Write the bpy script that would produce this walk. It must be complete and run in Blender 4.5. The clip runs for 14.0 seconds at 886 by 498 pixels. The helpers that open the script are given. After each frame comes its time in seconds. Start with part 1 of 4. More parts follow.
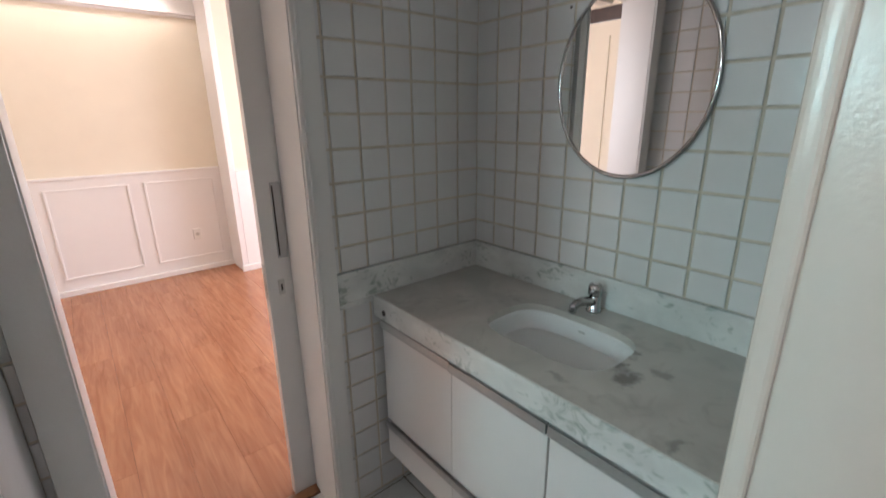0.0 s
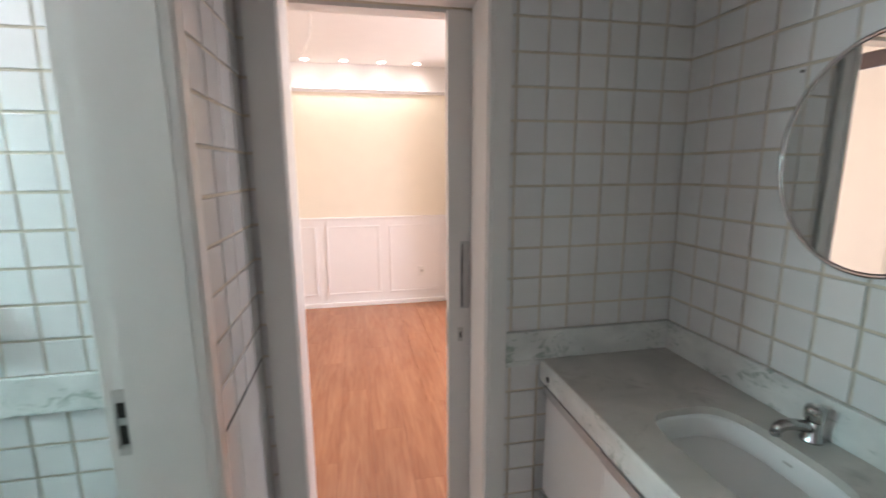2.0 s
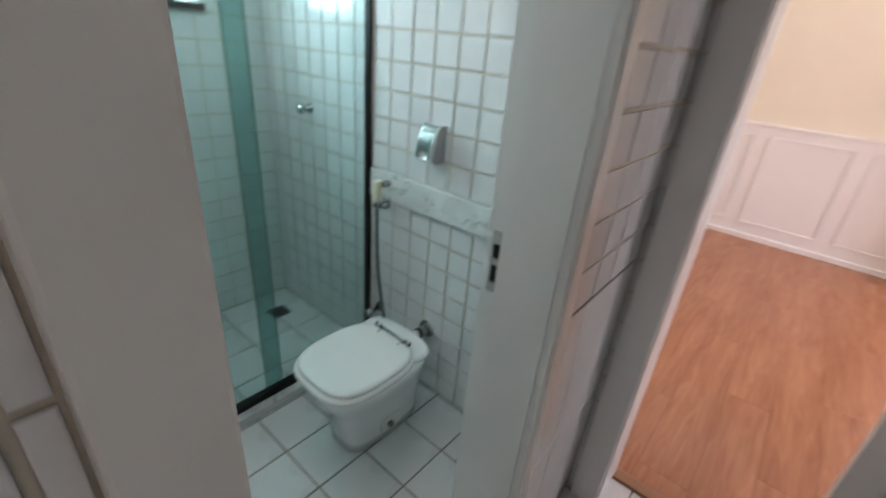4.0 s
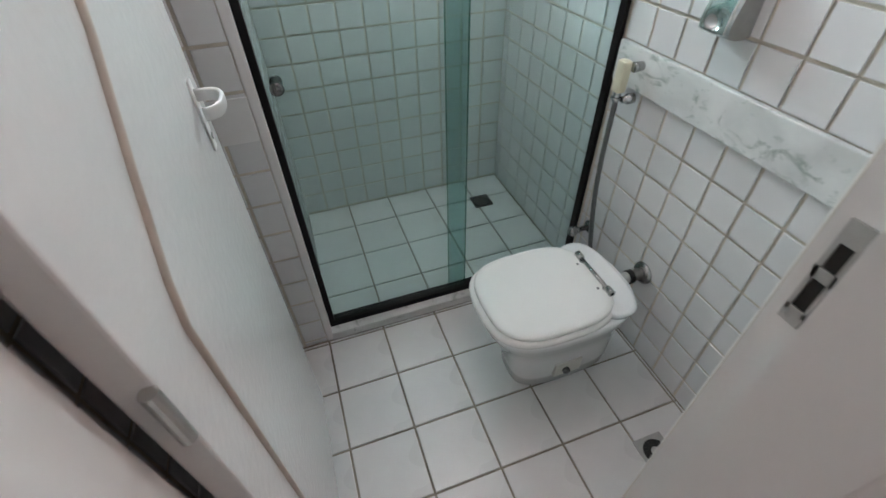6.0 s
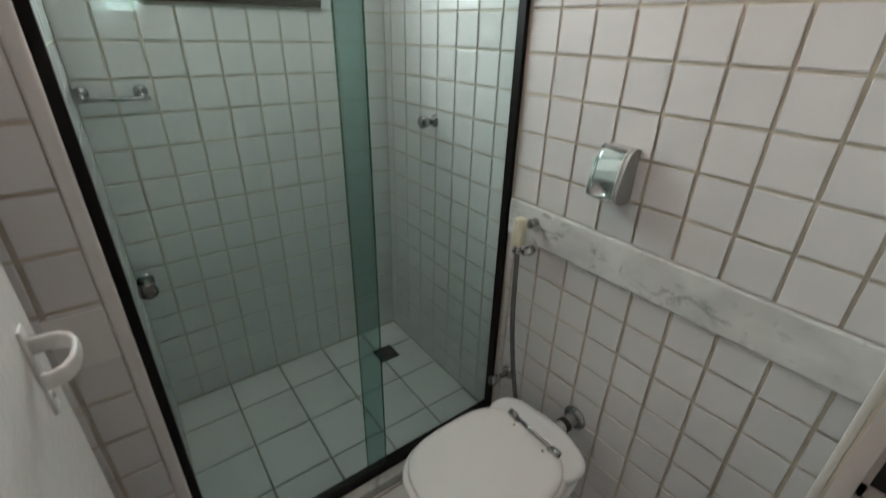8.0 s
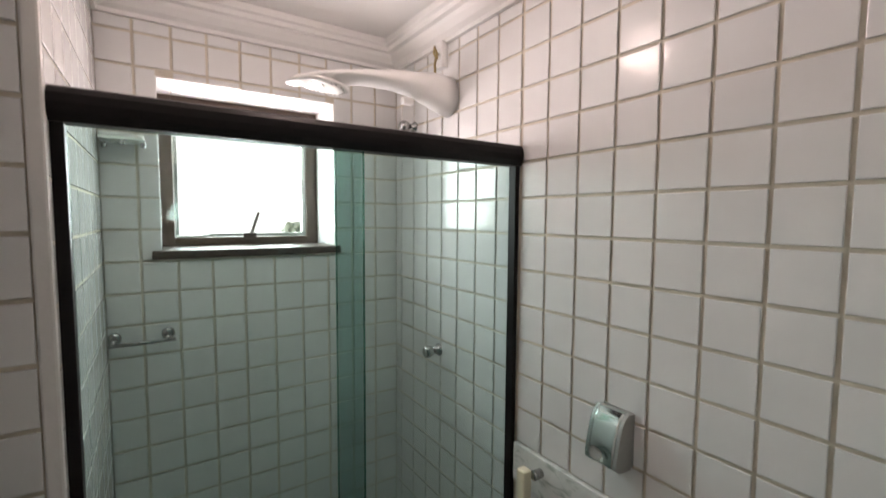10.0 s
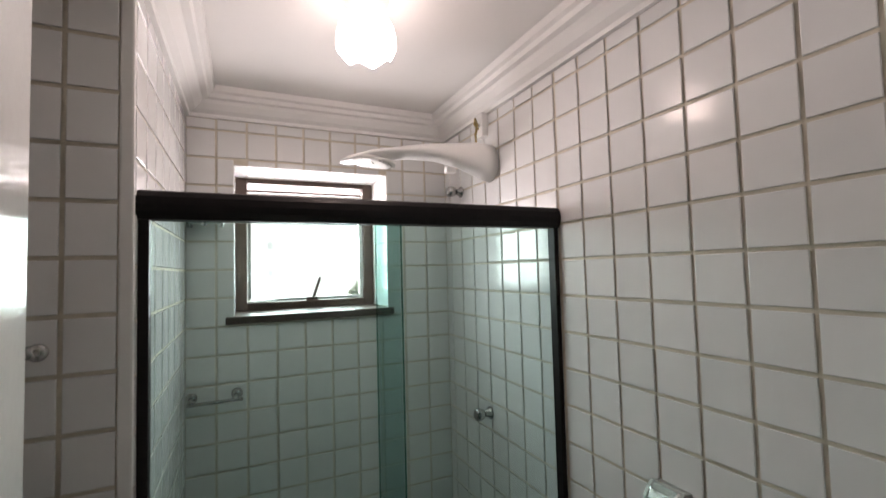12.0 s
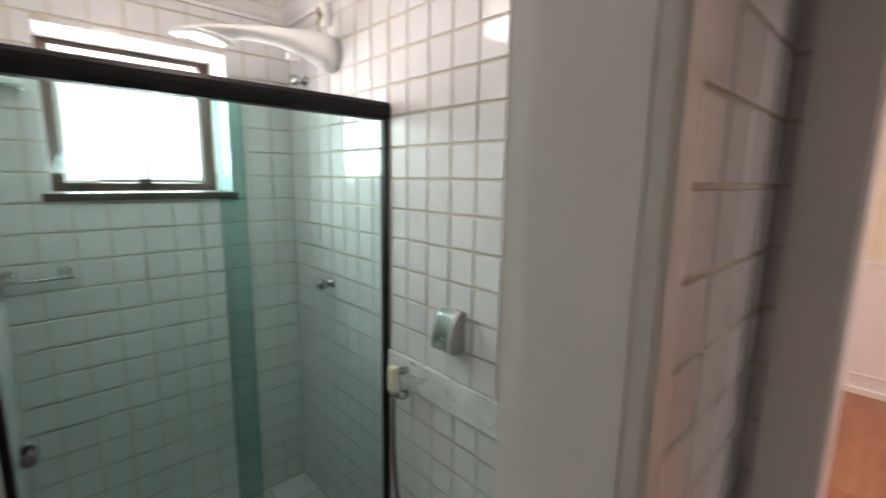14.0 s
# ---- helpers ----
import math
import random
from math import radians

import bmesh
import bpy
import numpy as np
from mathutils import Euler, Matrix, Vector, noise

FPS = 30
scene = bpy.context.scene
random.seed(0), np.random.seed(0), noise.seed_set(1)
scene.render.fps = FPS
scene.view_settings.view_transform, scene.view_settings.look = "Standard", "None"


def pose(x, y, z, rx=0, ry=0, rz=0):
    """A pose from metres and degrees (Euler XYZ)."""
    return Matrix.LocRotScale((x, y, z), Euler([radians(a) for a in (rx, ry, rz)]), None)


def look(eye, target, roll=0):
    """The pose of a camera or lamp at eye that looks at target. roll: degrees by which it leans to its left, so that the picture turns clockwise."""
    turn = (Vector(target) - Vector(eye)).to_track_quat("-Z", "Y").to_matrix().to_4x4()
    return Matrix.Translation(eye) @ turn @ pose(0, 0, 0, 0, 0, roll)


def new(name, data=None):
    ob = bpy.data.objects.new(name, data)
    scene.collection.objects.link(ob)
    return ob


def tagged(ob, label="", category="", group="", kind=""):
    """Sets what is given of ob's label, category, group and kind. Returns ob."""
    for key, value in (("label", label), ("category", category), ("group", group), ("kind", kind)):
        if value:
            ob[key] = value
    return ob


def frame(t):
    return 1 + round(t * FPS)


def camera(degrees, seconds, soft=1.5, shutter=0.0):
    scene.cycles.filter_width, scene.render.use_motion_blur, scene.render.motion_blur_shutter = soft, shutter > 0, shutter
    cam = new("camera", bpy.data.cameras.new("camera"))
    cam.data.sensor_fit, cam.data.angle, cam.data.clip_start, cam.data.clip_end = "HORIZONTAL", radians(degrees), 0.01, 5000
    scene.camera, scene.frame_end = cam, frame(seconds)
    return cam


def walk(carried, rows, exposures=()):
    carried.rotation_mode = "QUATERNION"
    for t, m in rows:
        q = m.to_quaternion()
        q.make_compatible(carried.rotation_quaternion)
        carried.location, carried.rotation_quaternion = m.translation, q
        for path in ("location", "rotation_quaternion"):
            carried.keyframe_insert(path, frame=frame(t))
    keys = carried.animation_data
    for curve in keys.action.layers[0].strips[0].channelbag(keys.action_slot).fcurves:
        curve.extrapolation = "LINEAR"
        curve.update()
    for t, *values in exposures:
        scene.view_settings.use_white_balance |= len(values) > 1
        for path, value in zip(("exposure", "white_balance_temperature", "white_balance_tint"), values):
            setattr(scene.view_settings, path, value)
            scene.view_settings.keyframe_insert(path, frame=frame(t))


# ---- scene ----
cam = camera(90.9, 14.0, shutter=0.5)
PATH = [
    (0, (0.003, 0.034, 1.464), (1.229, 1.505, 0.887), -0.7),
    (0.5, (0.0, 0.024, 1.5), (1.251, 1.524, 1.069), -0.3),
    (1, (0.01, 0.007, 1.52), (1.24, 1.54, 1.15), 0.1),
    (1.5, (0.055, -0.031, 1.514), (0.954, 1.723, 1.176), 0.1),
    (2, (0.104, -0.076, 1.531), (0.487, 1.855, 1.176), -0.3),
    (2.5, (0.101, -0.083, 1.53), (0.279, 1.876, 1.164), -0.2),
    (3, (0.084, -0.053, 1.514), (-0.088, 1.895, 1.096), 1.2),
    (3.5, (0.085, 0.019, 1.496), (-0.563, 1.817, 0.906), 1.9),
    (4, (0.061, 0.104, 1.463), (-1.06, 1.514, 0.594), 5.1),
    (4.2, (0.05, 0.131, 1.45), (-1.146, 1.406, 0.479), 5.8),
    (6.3, (-0.252, 0.365, 1.351), (-1.647, 0.795, -0.016), -2.4),
    (6.5, (-0.284, 0.343, 1.338), (-1.655, 0.803, -0.043), -3.1),
    (7, (-0.337, 0.322, 1.343), (-1.675, 0.973, 0.007), -2.6),
    (7.5, (-0.375, 0.325, 1.379), (-1.764, 1.257, 0.283), 0.8),
    (8, (-0.395, 0.34, 1.418), (-1.825, 1.419, 0.527), 1.5),
    (8.5, (-0.393, 0.361, 1.468), (-1.907, 1.513, 0.851), 1.0),
    (9, (-0.384, 0.398, 1.502), (-1.963, 1.552, 1.083), 0.5),
    (9.2, (-0.378, 0.391, 1.534), (-1.96, 1.561, 1.178), 0.5),
    (11.3, (-0.335, 0.44, 1.677), (-2.12, 1.334, 1.791), -1.7),
    (11.5, (-0.324, 0.439, 1.679), (-2.115, 1.32, 1.807), -1.8),
    (12, (-0.29, 0.46, 1.666), (-2.107, 1.291, 1.762), -1.5),
    (12.5, (-0.21, 0.477, 1.636), (-2.076, 1.195, 1.612), -1.0),
    (13, (-0.137, 0.472, 1.615), (-2.002, 1.177, 1.453), -0.6),
    (13.5, (-0.092, 0.418, 1.611), (-1.842, 1.351, 1.353), 0.2),
    (14, (-0.041, 0.387, 1.589), (-1.487, 1.73, 1.265), 0.9),
]

# exposure and white balance are tuned here
LOOK = ((0.0, 1.50, 6350, 16), (1.2, 1.50, 6350, 16), (2.0, 1.68, 6350, 16), (3.0, 1.62, 6350, 17), (4.2, 1.22, 6350, 19), (6.3, 1.55, 7100, 36), (7.5, 1.16, 7600, 37), (8.0, 0.82, 7800, 37), (9.0, 0.70, 8000, 37), (11.3, 0.2, 7600, 33), (12.5, 0.17, 7700, 33), (13.0, 0.33, 7700, 32), (13.5, 0.54, 7700, 32), (14.0, 0.88, 7450, 27))
walk(cam, [(t, look(eye, target, roll)) for t, eye, target, roll in PATH], LOOK)

# ---------------------------------------------------------------- world and lights
world = bpy.data.worlds.new("sky")
scene.world = world
world.use_nodes = True
wn = world.node_tree.nodes
sky = wn.new("ShaderNodeTexSky")
sky.sky_type, sky.sun_disc = "NISHITA", False
sky.sun_elevation, sky.sun_rotation = radians(48), radians(124)
wn["Background"].inputs["Strength"].default_value = 0.15
world.node_tree.links.new(sky.outputs["Color"], wn["Background"].inputs["Color"])


def lamp(name, kind, place, target, energy, colour, **more):
    data = bpy.data.lights.new(name, kind)
    data.energy, data.color = energy, colour
    for key, value in more.items():
        if key == "size":
            data.shape, data.size = "RECTANGLE", value
        elif key == "size_y":
            data.size_y = value
        elif key == "radius":
            data.shadow_soft_size = value
        elif key == "spot":
            data.spot_size, data.spot_blend = radians(value), 0.7
        elif key == "angle":
            data.angle = radians(value)
    ob = new(name, data)
    ob.matrix_world = look(place, target)
    return ob


lamp("sun", "SUN", (6, -4, 9), (0, 0, 0), 5.0, (1.0, 0.95, 0.88), angle=0.6)
lamp("bath_window_light", "AREA", (-2.46, 0.727, 1.81), (-1.0, 0.727, 1.48), 13.5, (0.80, 0.94, 0.98), size=0.5, size_y=0.5)
lamp("bedroom_window_light", "AREA", (3.12, 3.20, 1.55), (0.0, 3.0, 1.25), 34.0, (0.97, 0.93, 0.97), size=2.2, size_y=1.6)
lamp("bath_bulb_light", "POINT", (-1.3, 0.732, 2.185), (0, 0, 0), 0.145, (1.0, 0.96, 0.94), radius=0.05)
# unseen source in the passage, added to brighten the entrance jamb and washroom
lamp("hall_fill_light", "AREA", (-1.19, -0.90, 1.6), (1.0, -0.2, 1.3), 2.7, (1.0, 0.89, 0.80), size=1.0, size_y=1.1)
for sx in (-0.345, 0.035, 0.415, 0.790):
    lamp("spot_light", "SPOT", (sx, 4.74, 2.615), (sx, 4.77, 0), 2.2, (1.0, 0.90, 0.80), radius=0.03, spot=110)


# ---------------------------------------------------------------- materials
def material(name, colour, rough=0.5, metal=0.0, vary=0.0, scale=30.0, bump=0.0, bump_scale=60.0, coat=0.0, island=0.0, spread=0.0):
    m = bpy.data.materials.new(name)
    m.use_nodes = True
    n, l = m.node_tree.nodes, m.node_tree.links
    b = n["Principled BSDF"]
    b.inputs["Base Color"].default_value = (*colour, 1)
    b.inputs["Roughness"].default_value = rough
    b.inputs["Metallic"].default_value = metal
    b.inputs["Coat Weight"].default_value = coat
    tc = n.new("ShaderNodeTexCoord")
    if vary or island:
        a = n.new("ShaderNodeTexNoise")
        a.inputs["Scale"].default_value, a.inputs["Detail"].default_value = scale, 6
        l.new(tc.outputs["Object"], a.inputs["Vector"])
        big = n.new("ShaderNodeTexNoise")
        big.inputs["Scale"].default_value, big.inputs["Detail"].default_value = scale / 12, 3
        l.new(tc.outputs["Object"], big.inputs["Vector"])
        add = n.new("ShaderNodeMath")
        add.operation = "ADD"
        l.new(a.outputs["Fac"], add.inputs[0])
        l.new(big.outputs["Fac"], add.inputs[1])
        ramp = n.new("ShaderNodeMapRange")
        ramp.inputs["From Min"].default_value, ramp.inputs["From Max"].default_value = 0.6, 1.4
        ramp.inputs["To Min"].default_value, ramp.inputs["To Max"].default_value = 1 - vary, 1 + vary
        l.new(add.outputs[0], ramp.inputs["Value"])
        last = ramp.outputs[0]
        if island:
            info = n.new("ShaderNodeObjectInfo")
            r2 = n.new("ShaderNodeMapRange")
            r2.inputs["To Min"].default_value, r2.inputs["To Max"].default_value = 1 - island, 1 + island * 0.4
            l.new(info.outputs["Random"], r2.inputs["Value"])
            mul = n.new("ShaderNodeMath")
            mul.operation = "MULTIPLY"
            l.new(last, mul.inputs[0])
            l.new(r2.outputs[0], mul.inputs[1])
            last = mul.outputs[0]
        mix = n.new("ShaderNodeVectorMath")
        mix.operation = "SCALE"
        mix.inputs[0].default_value = colour
        l.new(last, mix.inputs["Scale"])
        l.new(mix.outputs[0], b.inputs["Base Color"])
        if spread:
            r3 = n.new("ShaderNodeMapRange")
            r3.inputs["From Min"].default_value, r3.inputs["From Max"].default_value = 0.3, 0.7
            r3.inputs["To Min"].default_value, r3.inputs["To Max"].default_value = max(rough - spread, 0.02), rough + spread
            l.new(big.outputs["Fac"], r3.inputs["Value"])
            l.new(r3.outputs[0], b.inputs["Roughness"])
    if bump:
        t = n.new("ShaderNodeTexNoise")
        t.inputs["Scale"].default_value, t.inputs["Detail"].default_value = bump_scale, 4
        l.new(tc.outputs["Object"], t.inputs["Vector"])
        bp = n.new("ShaderNodeBump")
        bp.inputs["Strength"].default_value, bp.inputs["Distance"].default_value = bump, 0.004
        l.new(t.outputs["Fac"], bp.inputs["Height"])
        l.new(bp.outputs[0], b.inputs["Normal"])
    return m


TILE = material("white_glazed_tile", (0.74, 0.735, 0.725), 0.13, vary=0.02, scale=9, bump=0.10, bump_scale=14, island=0.035, spread=0.05)
FLOOR_TILE = material("white_floor_tile", (0.72, 0.715, 0.70), 0.30, vary=0.03, scale=14, bump=0.10, bump_scale=16, island=0.04, spread=0.08)
GROUT = material("beige_grout", (0.63, 0.565, 0.465), 0.85, vary=0.16, scale=40, bump=0.3, bump_scale=200)
FLOOR_GROUT = material("stained_grout", (0.26, 0.23, 0.18), 0.9, vary=0.35, scale=30, bump=0.3, bump_scale=200)
PAINT = material("white_enamel", (0.76, 0.745, 0.72), 0.28, vary=0.02, scale=12, bump=0.10, bump_scale=90)
GLOSS = material("white_gloss_enamel", (0.80, 0.79, 0.77), 0.13, vary=0.02, scale=10, bump=0.16, bump_scale=60)
AGED_GLOSS = material("aged_gloss_enamel", (0.67, 0.63, 0.565), 0.22, vary=0.03, scale=10, bump=0.15, bump_scale=130)
PLASTER = material("white_plaster", (0.80, 0.78, 0.76), 0.75, vary=0.02, scale=8, bump=0.05, bump_scale=80)
CREAM = material("cream_wall_paint", (0.80, 0.735, 0.61), 0.7, vary=0.03, scale=6, bump=0.05, bump_scale=120)
WAINSCOT = material("white_wainscot", (0.82, 0.80, 0.79), 0.45, vary=0.015, scale=10)
# base colour lowered to carry the dark surroundings the fittings mirror
CHROME = material("chrome", (0.43, 0.43, 0.425), 0.06, 1.0)
STEEL = material("worn_steel", (0.55, 0.54, 0.52), 0.32, 1.0, vary=0.08, scale=60)
ALU = material("anodised_aluminium", (0.50, 0.51, 0.51), 0.48, 1.0, vary=0.05, scale=90)
BLACK = material("black_anodised", (0.008, 0.006, 0.006), 0.5, vary=0.1, scale=40)
BLACK.node_tree.nodes["Principled BSDF"].inputs["Specular IOR Level"].default_value = 0.2
DARKWOOD = material("dark_brown_frame", (0.055, 0.032, 0.024), 0.4, vary=0.3, scale=25, bump=0.1)
# lighter copy of the dark brown, daylight on the frame put into the colour
FRAMEWOOD = material("backlit_window_frame", (0.085, 0.050, 0.036), 0.4, vary=0.25, scale=25, bump=0.1)
PORCELAIN = material("white_porcelain", (0.80, 0.80, 0.79), 0.08, vary=0.01, scale=5, coat=0.3)
SEAT = material("white_seat_plastic", (0.80, 0.79, 0.76), 0.22, vary=0.015, scale=8)
PLASTIC = material("white_plastic", (0.78, 0.77, 0.75), 0.35, vary=0.02, scale=15)
IVORY = material("aged_ivory_plastic", (0.72, 0.66, 0.50), 0.4, vary=0.05, scale=25)
# black for rubber and backing; elsewhere flat pieces paint the shade in holes and slots
DARK = material("black_and_hole_shade", (0.02, 0.017, 0.015), 0.8)
LAMINATE = material("white_laminate", (0.76, 0.755, 0.74), 0.22, vary=0.015, scale=7)
GROOVE_BEIGE = material("groove_beige", (0.52, 0.44, 0.37), 0.4, vary=0.08, scale=20)
# lighter copy of the chrome: the window's reflection is put into the colour
LIT_CHROME = material("lit_chrome", (0.74, 0.77, 0.76), 0.09, 1.0)
HOSE = material("grey_braided_hose", (0.16, 0.16, 0.16), 0.40, 0.6, vary=0.15, scale=120)
STRIP_WOOD = material("brown_threshold_wood", (0.30, 0.15, 0.075), 0.4, vary=0.2, scale=30)
DARK_CHROME = material("dark_chrome", (0.16, 0.16, 0.155), 0.10, 1.0)
AGED_WHITE = material("dull_white_sealant", (0.66, 0.65, 0.60), 0.6, vary=0.06, scale=30)
ZINC = material("dull_zinc", (0.40, 0.40, 0.385), 0.5, 0.7, vary=0.12, scale=50)
BRASS = material("tarnished_brass", (0.35, 0.26, 0.12), 0.4, 1.0, vary=0.1)
# paler than real leaves: the outdoor glare is put into the colour
LEAF_GREEN = material("glare_pale_foliage", (0.32, 0.36, 0.28), 0.7, vary=0.3, scale=8)
FACADE = material("white_facade", (0.90, 0.89, 0.88), 0.8, vary=0.03, scale=2)
# far panes lightened too, so their colour carries the glare
FACADE_GLASS = material("glare_pale_glass", (0.62, 0.64, 0.65), 0.2)
BARK = material("bark", (0.12, 0.08, 0.05), 0.9, vary=0.2)


def stone(name, light, dark, scale, amount, stretch=(1, 1, 1), soft=0.09, stains=()):
    """Marble: a pale ground, soft clouds and darker veins and blotches."""
    m = bpy.data.materials.new(name)
    m.use_nodes = True
    n, l = m.node_tree.nodes, m.node_tree.links
    b = n["Principled BSDF"]
    tc, mp = n.new("ShaderNodeTexCoord"), n.new("ShaderNodeMapping")
    mp.inputs["Scale"].default_value = stretch
    l.new(tc.outputs["Object"], mp.inputs["Vector"])
    clouds, veins, spots = (n.new("ShaderNodeTexNoise") for _ in range(3))
    for node, sc, det, dis in ((clouds, scale, 5, 0.6), (veins, scale * 2.2, 9, 2.4), (spots, scale * 0.9, 8, 1.2)):
        node.inputs["Scale"].default_value, node.inputs["Detail"].default_value, node.inputs["Distortion"].default_value = sc, det, dis
        l.new(mp.outputs[0], node.inputs["Vector"])
    r1, r2 = n.new("ShaderNodeValToRGB"), n.new("ShaderNodeValToRGB")
    r1.color_ramp.elements[0].position, r1.color_ramp.elements[1].position = 0.35, 0.68
    r1.color_ramp.elements[0].color, r1.color_ramp.elements[1].color = (*[c * 0.80 for c in light], 1), (*light, 1)
    r2.color_ramp.elements[0].position, r2.color_ramp.elements[1].position = 0.615, 0.615 + soft
    r2.color_ramp.elements[0].color, r2.color_ramp.elements[1].color = (0, 0, 0, 1), (1, 1, 1, 1)
    l.new(clouds.outputs["Fac"], r1.inputs["Fac"])
    mul = n.new("ShaderNodeMath")
    mul.operation = "MULTIPLY"
    add = n.new("ShaderNodeMath")
    add.operation = "MULTIPLY_ADD"
    add.inputs[1].default_value = 0.55
    l.new(veins.outputs["Fac"], add.inputs[0])
    l.new(spots.outputs["Fac"], mul.inputs[0])
    mul.inputs[1].default_value = 0.58
    l.new(mul.outputs[0], add.inputs[2])
    l.new(add.outputs[0], r2.inputs["Fac"])
    fac = n.new("ShaderNodeMath")
    fac.operation = "MULTIPLY"
    fac.inputs[1].default_value = amount
    l.new(r2.outputs["Color"], fac.inputs[0])
    mix = n.new("ShaderNodeMix")
    mix.data_type = "RGBA"
    mix.inputs[7].default_value = (*dark, 1)
    l.new(fac.outputs[0], mix.inputs[0])
    l.new(r1.outputs["Color"], mix.inputs[6])
    l.new(mix.outputs[2], b.inputs["Base Color"])
    last = mix.outputs[2]
    for place, reach, depth in stains:
        # a soaked blotch with a ragged outline
        rag, bend, far, edge, amt = (n.new("ShaderNodeTexNoise"), n.new("ShaderNodeVectorMath"), n.new("ShaderNodeVectorMath"), n.new("ShaderNodeMapRange"), n.new("ShaderNodeMix"))
        rag.inputs["Scale"].default_value, rag.inputs["Detail"].default_value = 26, 6
        l.new(tc.outputs["Object"], rag.inputs["Vector"])
        bend.operation, far.operation = "MULTIPLY_ADD", "DISTANCE"
        bend.inputs[1].default_value = (0.09, 0.09, 0.0)
        l.new(rag.outputs["Color"], bend.inputs[0])
        l.new(tc.outputs["Object"], bend.inputs[2])
        l.new(bend.outputs[0], far.inputs[0])
        far.inputs[1].default_value = (place[0] + 0.045, place[1] + 0.045, place[2])
        edge.inputs["From Min"].default_value, edge.inputs["From Max"].default_value = reach * 0.45, reach
        edge.inputs["To Min"].default_value, edge.inputs["To Max"].default_value = depth, 0.0
        l.new(far.outputs["Value"], edge.inputs["Value"])
        amt.data_type = "RGBA"
        amt.inputs[7].default_value = (*[c * 0.6 for c in dark], 1)
        l.new(edge.outputs[0], amt.inputs[0])
        l.new(last, amt.inputs[6])
        last = amt.outputs[2]
    l.new(last, b.inputs["Base Color"])
    b.inputs["Roughness"].default_value = 0.22
    return m


COUNTER = stone("grey_marble_counter", (0.61, 0.585, 0.54), (0.22, 0.19, 0.175), 5.0, 0.30, soft=0.16,
                stains=(((0.915, 0.455, 0.864), 0.040, 0.75), ((0.955, 0.485, 0.864), 0.022, 0.7), ((1.035, 0.505, 0.864), 0.030, 0.55), ((0.998, 0.400, 0.864), 0.030, 0.4), ((0.775, 0.275, 0.864), 0.024, 0.45), ((0.797, 0.565, 0.864), 0.024, 0.4)))
MARBLE = stone("pale_green_marble", (0.78, 0.795, 0.77), (0.25, 0.31, 0.27), 7.0, 0.70, (1, 1, 1.6), soft=0.12)


def laminate_floor():
    m = bpy.data.materials.new("warm_wood_laminate")
    m.use_nodes = True
    n, l = m.node_tree.nodes, m.node_tree.links
    b = n["Principled BSDF"]
    tc, mp = n.new("ShaderNodeTexCoord"), n.new("ShaderNodeMapping")
    mp.inputs["Scale"].default_value = (16, 1.3, 1)
    info = n.new("ShaderNodeObjectInfo")
    off = n.new("ShaderNodeVectorMath")
    off.operation = "MULTIPLY_ADD"
    off.inputs[1].default_value = (7, 31, 0)
    l.new(info.outputs["Random"], off.inputs[0])
    l.new(tc.outputs["Object"], off.inputs[2])
    l.new(off.outputs[0], mp.inputs["Vector"])
    grain, broad = n.new("ShaderNodeTexNoise"), n.new("ShaderNodeTexNoise")
    grain.inputs["Scale"].default_value, grain.inputs["Detail"].default_value, grain.inputs["Distortion"].default_value = 2.2, 8, 1.2
    broad.inputs["Scale"].default_value, broad.inputs["Detail"].default_value = 0.5, 4
    l.new(mp.outputs[0], grain.inputs["Vector"])
    l.new(mp.outputs[0], broad.inputs["Vector"])
    ramp = n.new("ShaderNodeValToRGB")
    e = ramp.color_ramp.elements
    e[0].position, e[0].color = 0.30, (0.25, 0.090, 0.040, 1)
    e[1].position, e[1].color = 0.68, (0.46, 0.205, 0.105, 1)
    mx = n.new("ShaderNodeMath")
    mx.operation = "MULTIPLY_ADD"
    mx.inputs[1].default_value = 0.55
    half = n.new("ShaderNodeMath")
    half.operation = "MULTIPLY"
    half.inputs[1].default_value = 0.45
    l.new(broad.outputs["Fac"], half.inputs[0])
    l.new(grain.outputs["Fac"], mx.inputs[0])
    l.new(half.outputs[0], mx.inputs[2])
    l.new(mx.outputs[0], ramp.inputs["Fac"])
    l.new(ramp.outputs["Color"], b.inputs["Base Color"])
    b.inputs["Roughness"].default_value = 0.27
    return m


WOOD = laminate_floor()


def clear(name, colour, rough=0.0, tint=1.0):
    """Thin glazing: mostly see-through, a little of it mirrors."""
    m = bpy.data.materials.new(name)
    m.use_nodes = True
    n, l = m.node_tree.nodes, m.node_tree.links
    n.remove(n["Principled BSDF"])
    tr, gl, mix, fr = n.new("ShaderNodeBsdfTransparent"), n.new("ShaderNodeBsdfGlossy"), n.new("ShaderNodeMixShader"), n.new("ShaderNodeLayerWeight")
    tr.inputs["Color"].default_value = (*colour, 1)
    gl.inputs["Roughness"].default_value = rough
    power, scaled = n.new("ShaderNodeMath"), n.new("ShaderNodeMath")
    power.operation, scaled.operation = "POWER", "MULTIPLY_ADD"
    power.inputs[1].default_value = 4.0
    scaled.inputs[1].default_value, scaled.inputs[2].default_value = 0.5, 0.025
    l.new(fr.outputs["Facing"], power.inputs[0])
    l.new(power.outputs[0], scaled.inputs[0])
    l.new(scaled.outputs[0], mix.inputs[0])
    l.new(tr.outputs[0], mix.inputs[1])
    l.new(gl.outputs[0], mix.inputs[2])
    l.new(mix.outputs[0], n["Material Output"].inputs["Surface"])
    return m


